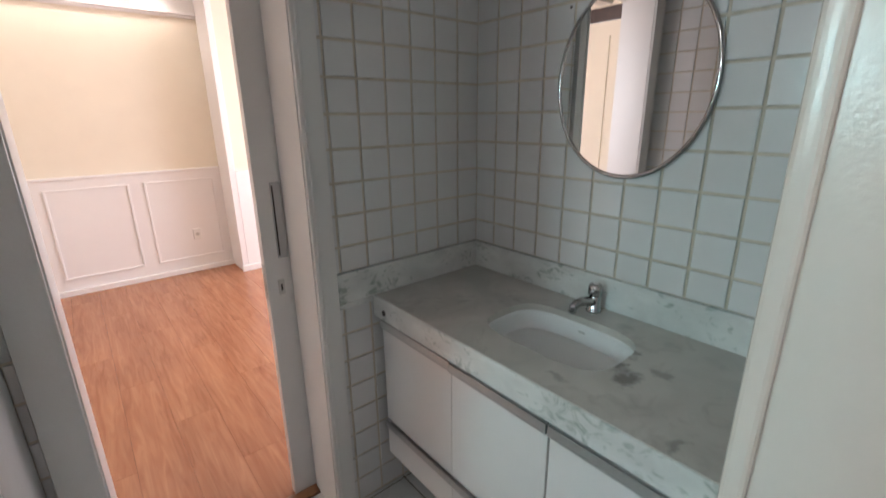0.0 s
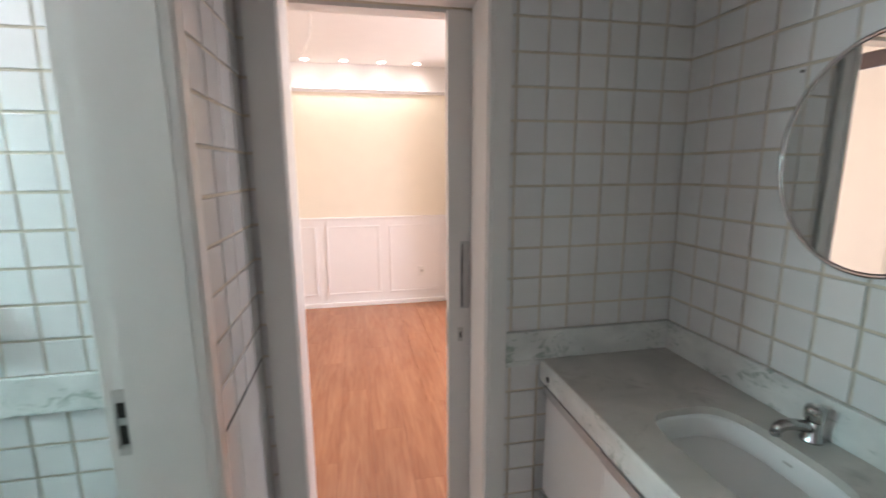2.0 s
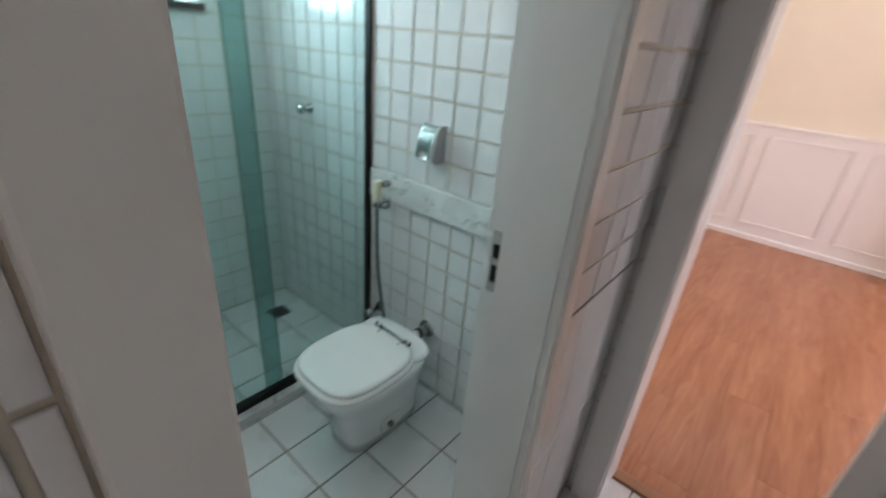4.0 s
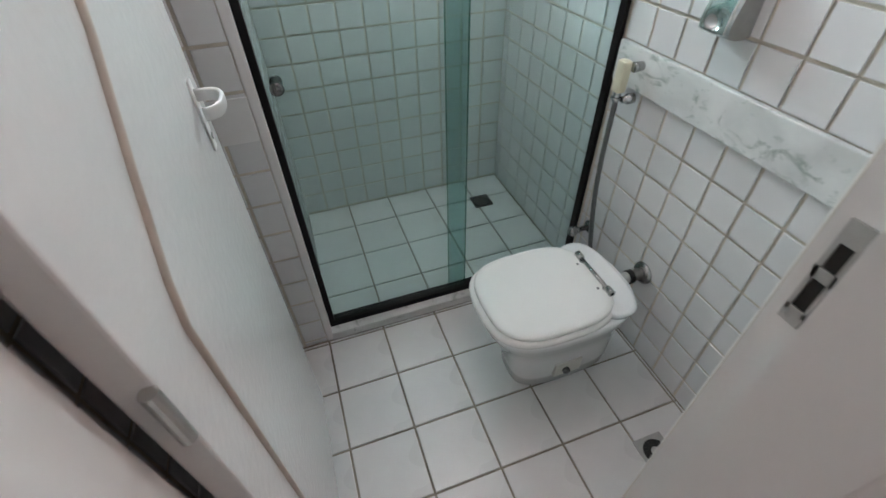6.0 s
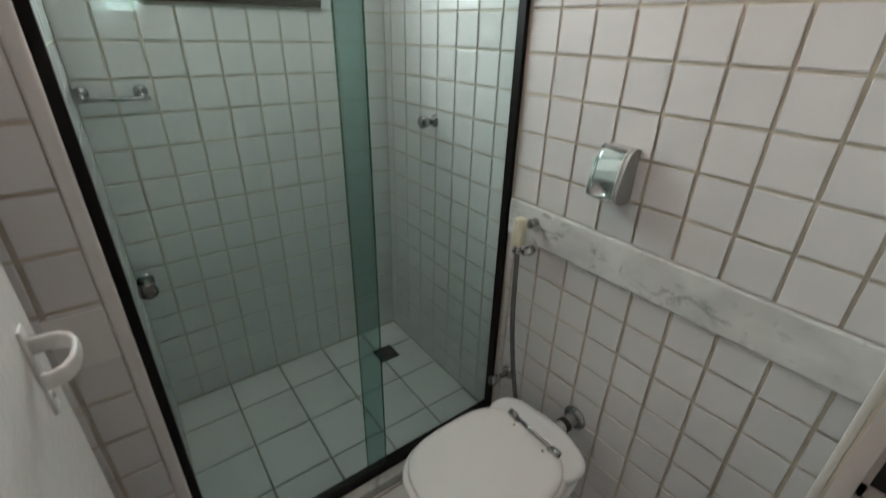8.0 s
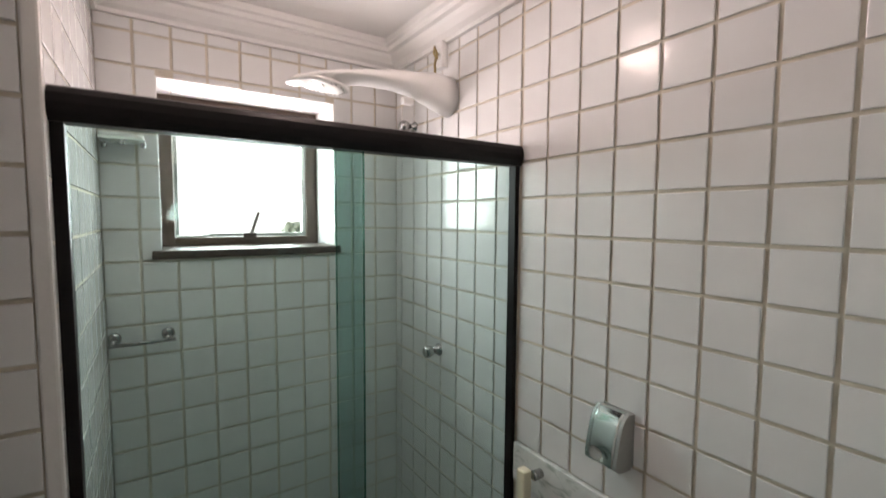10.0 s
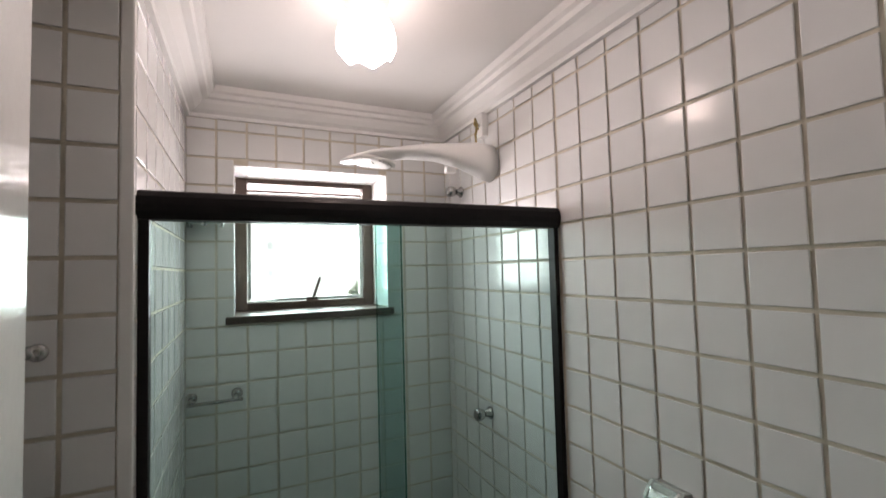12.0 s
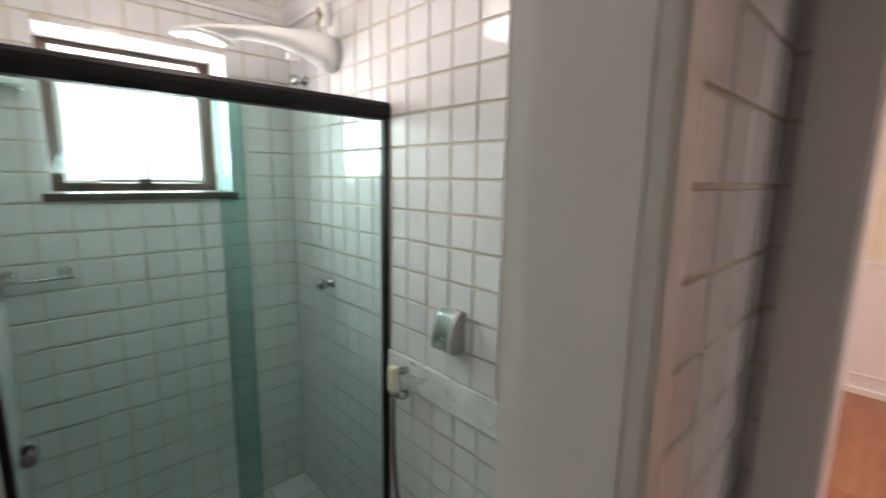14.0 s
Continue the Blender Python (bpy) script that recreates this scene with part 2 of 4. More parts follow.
GREEN_GLASS = clear("green_tempered_glass", (0.770, 0.910, 0.897))
SEAL = clear("green_overlap_seal", (0.90, 0.975, 0.965))
GLASS_EDGE = clear("green_glass_edge", (0.30, 0.66, 0.58))
SHELF_GLASS = material("frosted_shelf_glass", (0.66, 0.75, 0.70), 0.25, vary=0.03, scale=12)
PANE = clear("window_glass", (0.97, 0.985, 0.98))
MIRROR = material("silvered_mirror", (0.86, 0.87, 0.86), 0.0, 1.0)


def glowing(name, colour, strength):
    m = bpy.data.materials.new(name)
    m.use_nodes = True
    b = m.node_tree.nodes["Principled BSDF"]
    b.inputs["Base Color"].default_value = (*colour, 1)
    b.inputs["Emission Color"].default_value = (*colour, 1)
    b.inputs["Emission Strength"].default_value = strength
    return m


LIT_GLASS = glowing("lit_opal_glass", (1.0, 0.97, 0.95), 7.0)
LED = glowing("lit_downlight", (1.0, 0.92, 0.80), 14.0)


# ---------------------------------------------------------------- building helpers
def finish(name, bm, mat, parent=None, smooth=False):
    bmesh.ops.recalc_face_normals(bm, faces=bm.faces)
    me = bpy.data.meshes.new(name)
    bm.to_mesh(me)
    bm.free()
    if mat:
        me.materials.append(mat)
    if smooth:
        me.polygons.foreach_set("use_smooth", [True] * len(me.polygons))
    ob = new(name, me)
    if parent:
        ob.parent = parent
    return ob


def part(name, bm, mat, parent, label="", smooth=False):
    return tagged(finish(name, bm, mat, parent, smooth), label)


def thing(name, label, category, place=(0, 0, 0), group="", kind=""):
    ob = new(name)
    ob.location = place
    return tagged(ob, label, category, group, kind)


def box(x0, x1, y0, y1, z0, z1, bevel=0.0, bm=None, seg=2):
    """A box, its edges rounded by bevel; added to bm where one is given."""
    own = bmesh.new()
    r = bmesh.ops.create_cube(own, size=1)
    for v in r["verts"]:
        v.co = Vector(((x0 + x1) / 2 + v.co.x * (x1 - x0), (y0 + y1) / 2 + v.co.y * (y1 - y0), (z0 + z1) / 2 + v.co.z * (z1 - z0)))
    if bevel:
        bmesh.ops.bevel(own, geom=list(own.edges), offset=bevel, segments=seg, affect="EDGES", profile=0.6)
    if bm is None:
        return own
    return merge(bm, own)


def merge(bm, own):
    tmp = bpy.data.meshes.new("tmp")
    own.to_mesh(tmp)
    own.free()
    bm.from_mesh(tmp)
    bpy.data.meshes.remove(tmp)
    return bm


def lathe(profile, axis="z", seg=32, place=(0, 0, 0)):
    """A turned shape from (radius, height) pairs."""
    bm = bmesh.new()
    rings = []
    for r, hgt in profile:
        ring = []
        for k in range(seg):
            a = 2 * math.pi * k / seg
            c, s = max(r, 1e-4) * math.cos(a), max(r, 1e-4) * math.sin(a)
            co = {"z": (c, s, hgt), "y": (c, hgt, s), "x": (hgt, c, s)}[axis]
            ring.append(bm.verts.new(Vector(co) + Vector(place)))
        rings.append(ring)
    for a, b in zip(rings, rings[1:]):
        for k in range(seg):
            bm.faces.new((a[k], a[(k + 1) % seg], b[(k + 1) % seg], b[k]))
    for ring in (rings[0], rings[-1]):
        bm.faces.new(ring)
    return bm


def tube(points, radius, seg=10, closed=False):
    """A round bar through points; radius a number or one for each point."""
    bm = bmesh.new()
    pts = [Vector(p) for p in points]
    radii = radius if isinstance(radius, (list, tuple)) else [radius] * len(pts)
    rings = []
    up = None
    for i, p in enumerate(pts):
        a, b = (pts[i - 1] if i or closed else p), (pts[(i + 1) % len(pts)] if i + 1 < len(pts) or closed else p)
        d = (b - a).normalized()
        if up is None:
            up = d.orthogonal().normalized()
        up = (up - d * up.dot(d)).normalized()
        side = d.cross(up)
        rings.append([bm.verts.new(p + (up * math.cos(t) + side * math.sin(t)) * radii[i]) for t in (2 * math.pi * k / seg for k in range(seg))])
    pairs = list(zip(rings, rings[1:])) + ([(rings[-1], rings[0])] if closed else [])
    for a, b in pairs:
        for k in range(seg):
            bm.faces.new((a[k], a[(k + 1) % seg], b[(k + 1) % seg], b[k]))
    if not closed:
        bm.faces.new(rings[0])
        bm.faces.new(rings[-1])
    return bm


def superring(cx, cy, hx, hy, power, n=48):
    """Points of a rounded rectangle."""
    out = []
    for k in range(n):
        a = 2 * math.pi * k / n
        c, s = math.cos(a), math.sin(a)
        out.append((cx + hx * math.copysign(abs(c) ** (2 / power), c), cy + hy * math.copysign(abs(s) ** (2 / power), s)))
    return out


def skin(rings, cap_first=True, cap_last=True):
    """A closed skin through rings of equally many points."""
    bm = bmesh.new()
    vs = [[bm.verts.new(p) for p in ring] for ring in rings]
    n = len(vs[0])
    for a, b in zip(vs, vs[1:]):
        for k in range(n):
            bm.faces.new((a[k], a[(k + 1) % n], b[(k + 1) % n], b[k]))
    if cap_first:
        bm.faces.new(vs[0])
    if cap_last:
        bm.faces.new(vs[-1])
    return bm


def structure(name, bm, mat, label, category):
    return tagged(finish(name, bm, mat), label, category, kind="structure")


def slabs(*boxes):
    bm = bmesh.new()
    for b in boxes:
        box(*b, bm=bm)
    return bm


# ---------------------------------------------------------------- the plan
P = 0.105                # pitch of the wall tiles
XW, XT = -0.207, -0.394  # the partition's faces, washroom side and toilet side
XE, YN = 1.250, 1.312    # the mirror wall and the long back wall
XK, XS = -2.110, -1.338  # the window wall and the shower screen
XP = -1.287              # the front of the tiled pier
YB, TB = 4.900, 2.640    # the bedroom's far wall and ceiling
YS, YP = 0.266, 0.060    # the shower's side wall and the toilet room's side wall
TOP = 2.350              # bathroom ceiling
G = 0.002                # tiles stand proud of the bedding by this and more

structure("wall_north_1", slabs((-2.42, -0.10, YN + G, 1.405, -0.1, 2.9), (0.542, 1.45, YN + G, 1.495, -0.1, 2.9), (-0.10, 0.542, YN + G, 1.495, 2.09, 2.9)),
          GROUT, "tile bedding and grout of the long bathroom wall", "wall")
structure("wall_north_2", slabs((-2.42, -0.10, 1.405, 1.440, -0.1, 2.9), (0.562, 4.2, 1.55, 1.62, -0.1, 2.9), (-0.10, 0.562, 1.55, 1.62, 2.09, 2.9),
                                (1.45, 4.2, 1.40, 1.55, -0.1, 2.9)),
          CREAM, "cream painted wall of the bedroom side", "wall")
structure("wall_west", slabs((-2.42, XK - G, -0.2, 0.425, -0.1, 2.5), (-2.42, XK - G, 1.028, YN + G, -0.1, 2.5), (-2.42, XK - G, 0.425, 1.028, -0.1, 1.486),
                             (-2.42, XK - G, 0.425, 1.028, 2.087, 2.5)), GROUT, "bedding and grout of the tiled window wall", "wall")
structure("wall_shaft", slabs((XK, XP - G, -0.2, YS - G, -0.1, 2.5)), GROUT, "bedding of the tiled pier beside the shower", "wall")
structure("wall_toilet_side", slabs((XP - G, XT, -0.2, YP - G, -0.1, 2.5)), GROUT, "bedding of the tiled wall behind the open door", "wall")
structure("wall_partition", slabs((XT + G, XW - G, -0.2, 0.165, -0.1, 2.5), (XT + G, XW - G, 0.820, YN, -0.1, 2.5), (XT + G, XW - G, 0.165, 0.820, 2.12, 2.5)),
          GROUT, "bedding of the partition between washroom and toilet", "wall")
structure("wall_east", slabs((XE + G, 1.45, -0.2, YN, -0.1, 2.5)), GROUT, "bedding and grout of the tiled mirror wall", "wall")
structure("wall_south", slabs((0.592, XE + G, -0.10, 0.123, -0.1, 2.5)), PLASTER, "white plastered wall at the washroom's end", "wall")
structure("ceiling_bath", slabs((-2.42, 1.45, -0.2, YN, TOP, TOP + 0.12)), PLASTER, "white plaster bathroom ceiling", "ceiling")
structure("floor_bath", slabs((-2.42, 1.45, -0.2, 1.46, -0.12, -0.004)), FLOOR_GROUT, "stained grout bed of the bathroom floor", "floor")

# passage behind the entrance
# the opening on the left side is added for the fill lamp
structure("wall_hall", slabs((-1.3, 1.9, -1.75, -1.65, -0.1, 2.5), (-1.3, -1.2, -1.65, -1.45, -0.1, 2.5), (-1.3, -1.2, -0.35, -0.2, -0.1, 2.5), (-1.3, -1.2, -1.45, -0.35, -0.1, 1.0), (-1.3, -1.2, -1.45, -0.35, 2.2, 2.5), (1.8, 1.9, -1.65, -0.2, -0.1, 2.5), (1.45, 1.8, -0.2, -0.1, -0.1, 2.5)),
          PLASTER, "white plastered walls of the passage", "wall")
structure("floor_hall", slabs((-1.3, 1.9, -1.75, -0.2, -0.12, 0.0)), WOOD, "warm wood laminate floor of the passage", "floor")
structure("ceiling_hall", slabs((-1.3, 1.9, -1.75, -0.2, 2.45, 2.55)), PLASTER, "white plaster ceiling of the passage", "ceiling")

# bedroom
structure("floor_bedroom", slabs((-1.0, 4.2, 1.47, YB + 0.1, -0.12, -0.010)), DARKWOOD, "underlay below the bedroom's laminate", "floor")
structure("ceiling_bedroom", slabs((-1.0, 4.2, 1.44, YB + 0.15, TB, 2.90)), PLASTER, "white bedroom ceiling with downlights", "ceiling")
structure("wall_bedroom_far", slabs((-1.0, 3.3, YB, YB + 0.12, 1.0, 2.37)), CREAM, "cream painted upper wall of the bedroom", "wall")
structure("wall_bedroom_frieze", slabs((-1.0, 3.3, YB - 0.005, YB + 0.12, 2.37, 2.80)), PLASTER, "white frieze above the picture rail", "wall")
structure("wall_bedroom_pier", box(1.125, 1.180, 4.535, YB - 0.002, -0.01, TB, 0.004), WAINSCOT, "white painted pier in the bedroom wall", "pier")
structure("wall_bedroom_nib", slabs((1.180, 3.2, 4.545, YB, 1.0, TB)), CREAM, "cream painted wall beside the white pier", "wall")
structure("wainscot_nib", slabs((1.180, 3.2, 4.532, YB, -0.01, 1.0)), WAINSCOT, "white wainscot beside the white pier", "wainscot")
structure("wall_bedroom_west", slabs((-1.02, -0.92, 1.44, 1.72, -0.1, 2.8), (-1.02, -0.92, 2.45, YB, -0.1, 2.8), (-1.02, -0.92, 1.72, 2.45, 2.27, 2.8)),
          CREAM, "cream bedroom wall with a closet door", "wall")
structure("wall_bedroom_east", slabs((3.2, 3.3, 1.4, 2.2, -0.1, 2.9), (3.2, 3.3, 4.4, YB + 0.1, -0.1, 2.9), (3.2, 3.3, 2.2, 4.4, -0.1, 0.75), (3.2, 3.3, 2.2, 4.4, 2.35, 2.9)), CREAM, "cream painted bedroom wall with a wide window", "wall")


# ---------------------------------------------------------------- trim, doors, window
def trim(name, bm, mat, label, category="trim"):
    return structure(name, bm, mat, label, category)


def cornice():
    """Stepped plaster cornice round the toilet room's ceiling."""
    steps = [(d * 1.2, z + 0.055) for d, z in ((0.0, 2.200), (0.012, 2.200), (0.014, 2.212), (0.030, 2.222), (0.044, 2.240), (0.050, 2.252), (0.066, 2.254), (0.070, 2.268), (0.082, 2.272), (0.086, 2.293), (0.0, 2.293))]
    bm = bmesh.new()
    loops = []
    for d, z in steps:
        x0, x1, y0, y1 = XK + d, XT - d, YS + d, YN - d
        loops.append([bm.verts.new(p) for p in ((x0, y0, z), (x1, y0, z), (x1, y1, z), (x0, y1, z))])
    for a, b in zip(loops, loops[1:]):
        for k in range(4):
            bm.faces.new((a[k], a[(k + 1) % 4], b[(k + 1) % 4], b[k]))
    return bm


trim("cornice", cornice(), PLASTER, "white stepped plaster cornice below the ceiling", "cornice")

# door from the washroom to the bedroom: lining, architraves and the pocket leaf
door_1 = thing("door_1", "white sliding pocket door, almost fully open", "door", (0.437, 1.52, 0), kind="structure")
part("leaf", box(0.0, 0.62, -0.017, 0.017, 0.01, 2.075, 0.002), PAINT, door_1)
h = part("flush_handle", box(0.047, 0.080, -0.028, -0.0172, 1.007, 1.267, 0.003), ALU, door_1, "brushed steel flush handle")
part("finger_slot", box(0.049, 0.054, -0.0292, -0.0285, 1.017, 1.257, 0.0), DARK, h)
k = part("lock_plate", box(0.036, 0.058, -0.022, -0.0172, 0.872, 0.928, 0.002), STEEL, door_1, "small steel lock plate")
part("keyhole", box(0.044, 0.050, -0.0235, -0.0225, 0.887, 0.911, 0.0), DARK, k)
part("latch_plate", box(-0.003, -0.0002, -0.009, 0.009, 0.86, 0.99, 0.0), STEEL, door_1)
trim("door_frame_1", slabs((-0.112, -0.090, 1.302, 1.490, 0, 2.09), (0.522, 0.542, 1.302, 1.494, 0, 2.09), (0.542, 0.562, 1.551, 1.625, 0, 2.09),
                           (-0.090, 0.522, 1.302, 1.494, 2.078, 2.09), (-0.090, 0.542, 1.551, 1.625, 2.078, 2.09)), PAINT, "white enamelled lining of the bedroom doorway", "door frame")
for n, (a, b) in (("architrave", (-0.181, -0.094)), ("architrave", (0.526, 0.598))):
    bm = box(a, b, 1.290, YN + G, 0, 2.185, 0.004)
    box(a + 0.012 if a > 0 else a + 0.004, b - 0.05 if a > 0 else b - 0.085, 1.286, 1.291, 0, 2.18, 0.002, bm=bm)
    trim(n, bm, PAINT, "white enamelled architrave beside the bedroom doorway", "architrave")
trim("architrave", box(-0.181, 0.598, 1.291, YN + G, 2.084, 2.173, 0.004), PAINT, "white enamelled architrave over the bedroom doorway", "architrave")
trim("threshold", box(-0.090, 0.522, 1.46, 1.51, -0.01, 0.012, 0.004), STRIP_WOOD, "brown wooden threshold strip", "threshold")

# doorway from the washroom to the toilet: rebated lining
trim("door_frame_2", slabs((-0.345, XW - 0.008, 0.800, 0.828, 0, 2.11), (-0.389, -0.345, 0.815, 0.828, 0, 2.11),
                           (-0.440, -0.404, 0.110, 0.150, 0, 2.10), (-0.345, XW + 0.030, 0.160, 0.186, 0, 2.11), (-0.404, -0.345, 0.160, 0.174, 0, 2.11),
                           (-0.345, XW + 0.010, 0.186, 0.800, 2.10, 2.125), (-0.404, -0.345, 0.174, 0.815, 2.112, 2.125)), PAINT, "white enamelled rebated door lining of the toilet", "door frame")
for a, b, d in ((0.803, 0.872, 0.012), (0.115, 0.188, 0.044)):
    bm = box(XW - 0.010, XW + d, a, b, 0, 2.18, 0.004)
    if a > 0.5:
        box(XW - 0.010, XW + d + 0.004, a + 0.010, b - 0.030, 0, 2.178, 0.003, bm=bm)
    trim("architrave", bm, PAINT, "white enamelled architrave beside the toilet doorway", "architrave")
for a, b in ((0.830, 0.880), (0.080, 0.156)):
    trim("architrave", box(XT - 0.006, XT + G, a, b, 0, 2.18, 0.003), PAINT, "white enamelled architrave inside the toilet room", "architrave")
trim("architrave", box(XW - G, XW + 0.010, 0.189, 0.802, 2.112, 2.179, 0.004), PAINT, "white enamelled architrave over the toilet doorway", "architrave")
strike = thing("strike_plate", "worn steel strike plate let into the white door lining", "strike plate", (-0.362, 0.8145, 0.992))
bm = bmesh.new()
for b in ((-0.012, 0.012, -0.002, 0.0, 0.098, 0.125), (-0.012, 0.012, -0.002, 0.0, -0.015, 0.008), (-0.012, 0.012, -0.002, 0.0, 0.050, 0.065),
          (-0.012, -0.007, -0.002, 0.0, 0.0, 0.10), (0.008, 0.012, -0.002, 0.0, 0.0, 0.10)):
    box(*b, bm=bm)
part("plate", bm, STEEL, strike)
part("latch_hole", box(-0.007, 0.008, -0.0005, 0.0, 0.065, 0.098), DARK, strike, "dark latch hole")
part("bolt_hole", box(-0.007, 0.008, -0.0005, 0.0, 0.008, 0.050), DARK, strike, "dark bolt hole")


def toilet_door():
    """Open leaf with a grooved ornamental line, lever handle and lock."""
    d = thing("door_2", "white glossy enamelled door with a curved groove, standing open", "door", (-0.402, 0.158, 0), kind="structure")
    d.rotation_euler.z = radians(180 - 0.5)
    # local x runs from hinge to latch, local -y faces the room
    part("leaf", box(0.052, 0.648, -0.034, 0.0, 0.008, 2.10, 0.003), GLOSS, d)
    # the ornamental line swings out from the lower panel towards the latch side
    knots = ((0.145, 0.12), (0.145, 0.60), (0.146, 1.02), (0.165, 1.07), (0.225, 1.16), (0.300, 1.26), (0.355, 1.37), (0.390, 1.50), (0.415, 1.62), (0.450, 1.73), (0.500, 1.80), (0.560, 1.848))
    line = []
    for (x0, z0), (x1, z1) in zip(knots, knots[1:]):
        line += [(x0 + (x1 - x0) * k / 4, -0.0335, z0 + (z1 - z0) * k / 4) for k in range(4)]
    # a darker beige tube, slightly raised, stands in for the groove
    part("moulding", tube(line, [0.0065 if k < len(line) - 6 else 0.0065 - 0.0009 * (k - len(line) + 7) for k in range(len(line))], 8), GROOVE_BEIGE, d, "beige raised line that stands in for the groove", True)
    strap = [(x + 0.042, y) for x, y in ((0.545, -0.034), (0.545, -0.055), (0.542, -0.067), (0.534, -0.076), (0.521, -0.081), (0.503, -0.082), (0.484, -0.080), (0.471, -0.074), (0.464, -0.064), (0.464, -0.056))]
    rings = []
    for k, (x, y) in enumerate(strap):
        (xa, ya), (xb, yb) = strap[max(k - 1, 0)], strap[min(k + 1, len(strap) - 1)]
        d2 = Vector((xb - xa, yb - ya)).normalized()
        rings.append([(x - d2.y * u * 0.0036, y + d2.x * u * 0.0036, 1.086 + w * 0.0105) for u, w in superring(0, 0, 1, 1, 3.5, 16)])
    hd = part("lever_handle", skin(rings), PLASTIC, d, "white painted curved strap lever", True)
    part("rose", box(0.576, 0.599, -0.038, -0.034, 0.990, 1.112, 0.0015), PLASTIC, hd, "slim white handle plate")
    part("key_cover", lathe(((0.006, -0.041), (0.006, -0.038)), "y", 16, (0.587, 0, 1.015)), STEEL, d)
    for z in (0.25, 1.02, 1.82):
        part("hinge", lathe(((0.008, z - 0.04), (0.008, z + 0.04)), "z", 14, (0.046, -0.030, 0)), STEEL, d, "worn steel hinge")
    part("lock_edge", box(0.6482, 0.650, -0.027, -0.007, 0.98, 1.17), STEEL, d)
    return d


toilet_door()

# entrance jamb with its rounded architrave
bm = box(0.560, 0.592, -0.60, 0.150, 0, 2.10, 0.003)
trim("entrance_jamb", bm, AGED_GLOSS, "white gloss enamelled entrance jamb", "door frame")
bm = box(0.546, 0.63, 0.124, 0.152, 0, 2.18, 0.011, seg=4)
trim("architrave", bm, AGED_GLOSS, "aged white gloss rounded architrave of the entrance", "architrave")
trim("entrance_jamb", slabs((-0.30, -0.195, -0.30, 0.030, 0, 2.10)), PAINT, "white enamelled entrance jamb", "door frame")
trim("entrance_head", slabs((-0.30, 0.60, -0.30, 0.030, 2.10, 2.5), (-1.2, -0.30, -0.30, -0.20, -0.1, 2.5), (0.592, 1.45, -0.30, -0.10, -0.1, 2.5)), PLASTER, "white plastered wall over the entrance", "wall")

# bathroom window
win = thing("window_1", "dark brown top-hung window, slightly open, bright daylight behind", "window", kind="structure")
FX = -2.385
for nm, q in (("jamb", (FX, FX + 0.045, 0.427, 0.473, 1.513, 2.085)), ("jamb", (FX, FX + 0.045, 0.980, 1.026, 1.513, 2.085)),
              ("head", (FX, FX + 0.045, 0.473, 0.980, 2.064, 2.085)), ("bottom_rail", (FX, FX + 0.045, 0.473, 0.980, 1.513, 1.544))):
    part(nm, box(*q, 0.003), FRAMEWOOD, win)
sash = part("sash", slabs((FX + 0.006, FX + 0.03, 0.475, 0.488, 1.547, 2.025), (FX + 0.006, FX + 0.03, 0.962, 0.978, 1.547, 2.025), (FX + 0.006, FX + 0.03, 0.488, 0.962, 1.547, 1.560),
                          (FX + 0.006, FX + 0.03, 0.488, 0.962, 2.010, 2.025)), STEEL, win, "slim grey aluminium sash")
pane = part("pane", box(FX + 0.014, FX + 0.018, 0.488, 0.962, 1.560, 2.010), PANE, sash)
pane.visible_shadow = False
part("stop", box(FX - 0.002, FX + 0.02, 0.473, 0.980, 2.030, 2.038), DARKWOOD, win)
part("stay", box(FX + 0.045, FX + 0.062, 0.476, 0.585, 1.5445, 1.556, 0.003), PLASTIC, win, "short white window stay")
lt = part("latch", box(FX + 0.045, FX + 0.064, 0.716, 0.764, 1.536, 1.562, 0.003), DARKWOOD, win, "dark window latch")
part("latch_arm", tube([(FX + 0.060, 0.742, 1.552), (FX + 0.076, 0.772, 1.648)], [0.007, 0.006], 8), DARKWOOD, lt)
tagged(finish("window_sill", box(FX + 0.002, XK + 0.022, 0.398, 1.046, 1.484, 1.5125, 0.004), DARKWOOD), "dark brown stone sill under the bathroom window", "window sill", kind="structure")

# bedroom trim
for z, t in ((2.350, 0.020), (2.373, 0.034)):
    trim("picture_rail", box(-0.92, 1.124, YB - t, YB, z, z + 0.022, 0.004), WAINSCOT, "white picture rail below the frieze", "moulding")
trim("wainscot", slabs((-0.92, 1.125, YB - 0.018, YB, 0.0, 1.0)), WAINSCOT, "white panelled wainscot of the bedroom", "wainscot")
trim("wainscot_cap", box(-0.92, 1.124, YB - 0.035, YB, 1.0, 1.022, 0.004), WAINSCOT, "white wainscot cap rail", "moulding")
trim("baseboard", box(-0.92, 1.124, YB - 0.050, YB - 0.018, -0.01, 0.045, 0.005), WAINSCOT, "low white baseboard", "baseboard")
for k in range(3):
    a = max(-0.938 + 0.702 * k, -0.9)
    b = -0.938 + 0.702 * k + 0.590
    y0, y1 = YB - 0.029, YB - 0.017
    bm = bmesh.new()
    for q in ((a, b, y0, y1, 0.905, 0.922), (a, b, y0, y1, 0.138, 0.155), (a, a + 0.017, y0, y1, 0.155, 0.905), (b - 0.017, b, y0, y1, 0.155, 0.905)):
        box(*q, 0.003, bm=bm)
    trim("wainscot_panel", bm, WAINSCOT, "raised white panel moulding on the wainscot", "moulding")
trim("pier_base", box(1.115, 3.2, 4.510, 4.5315, -0.01, 0.06, 0.004), WAINSCOT, "white base of the pier", "baseboard")
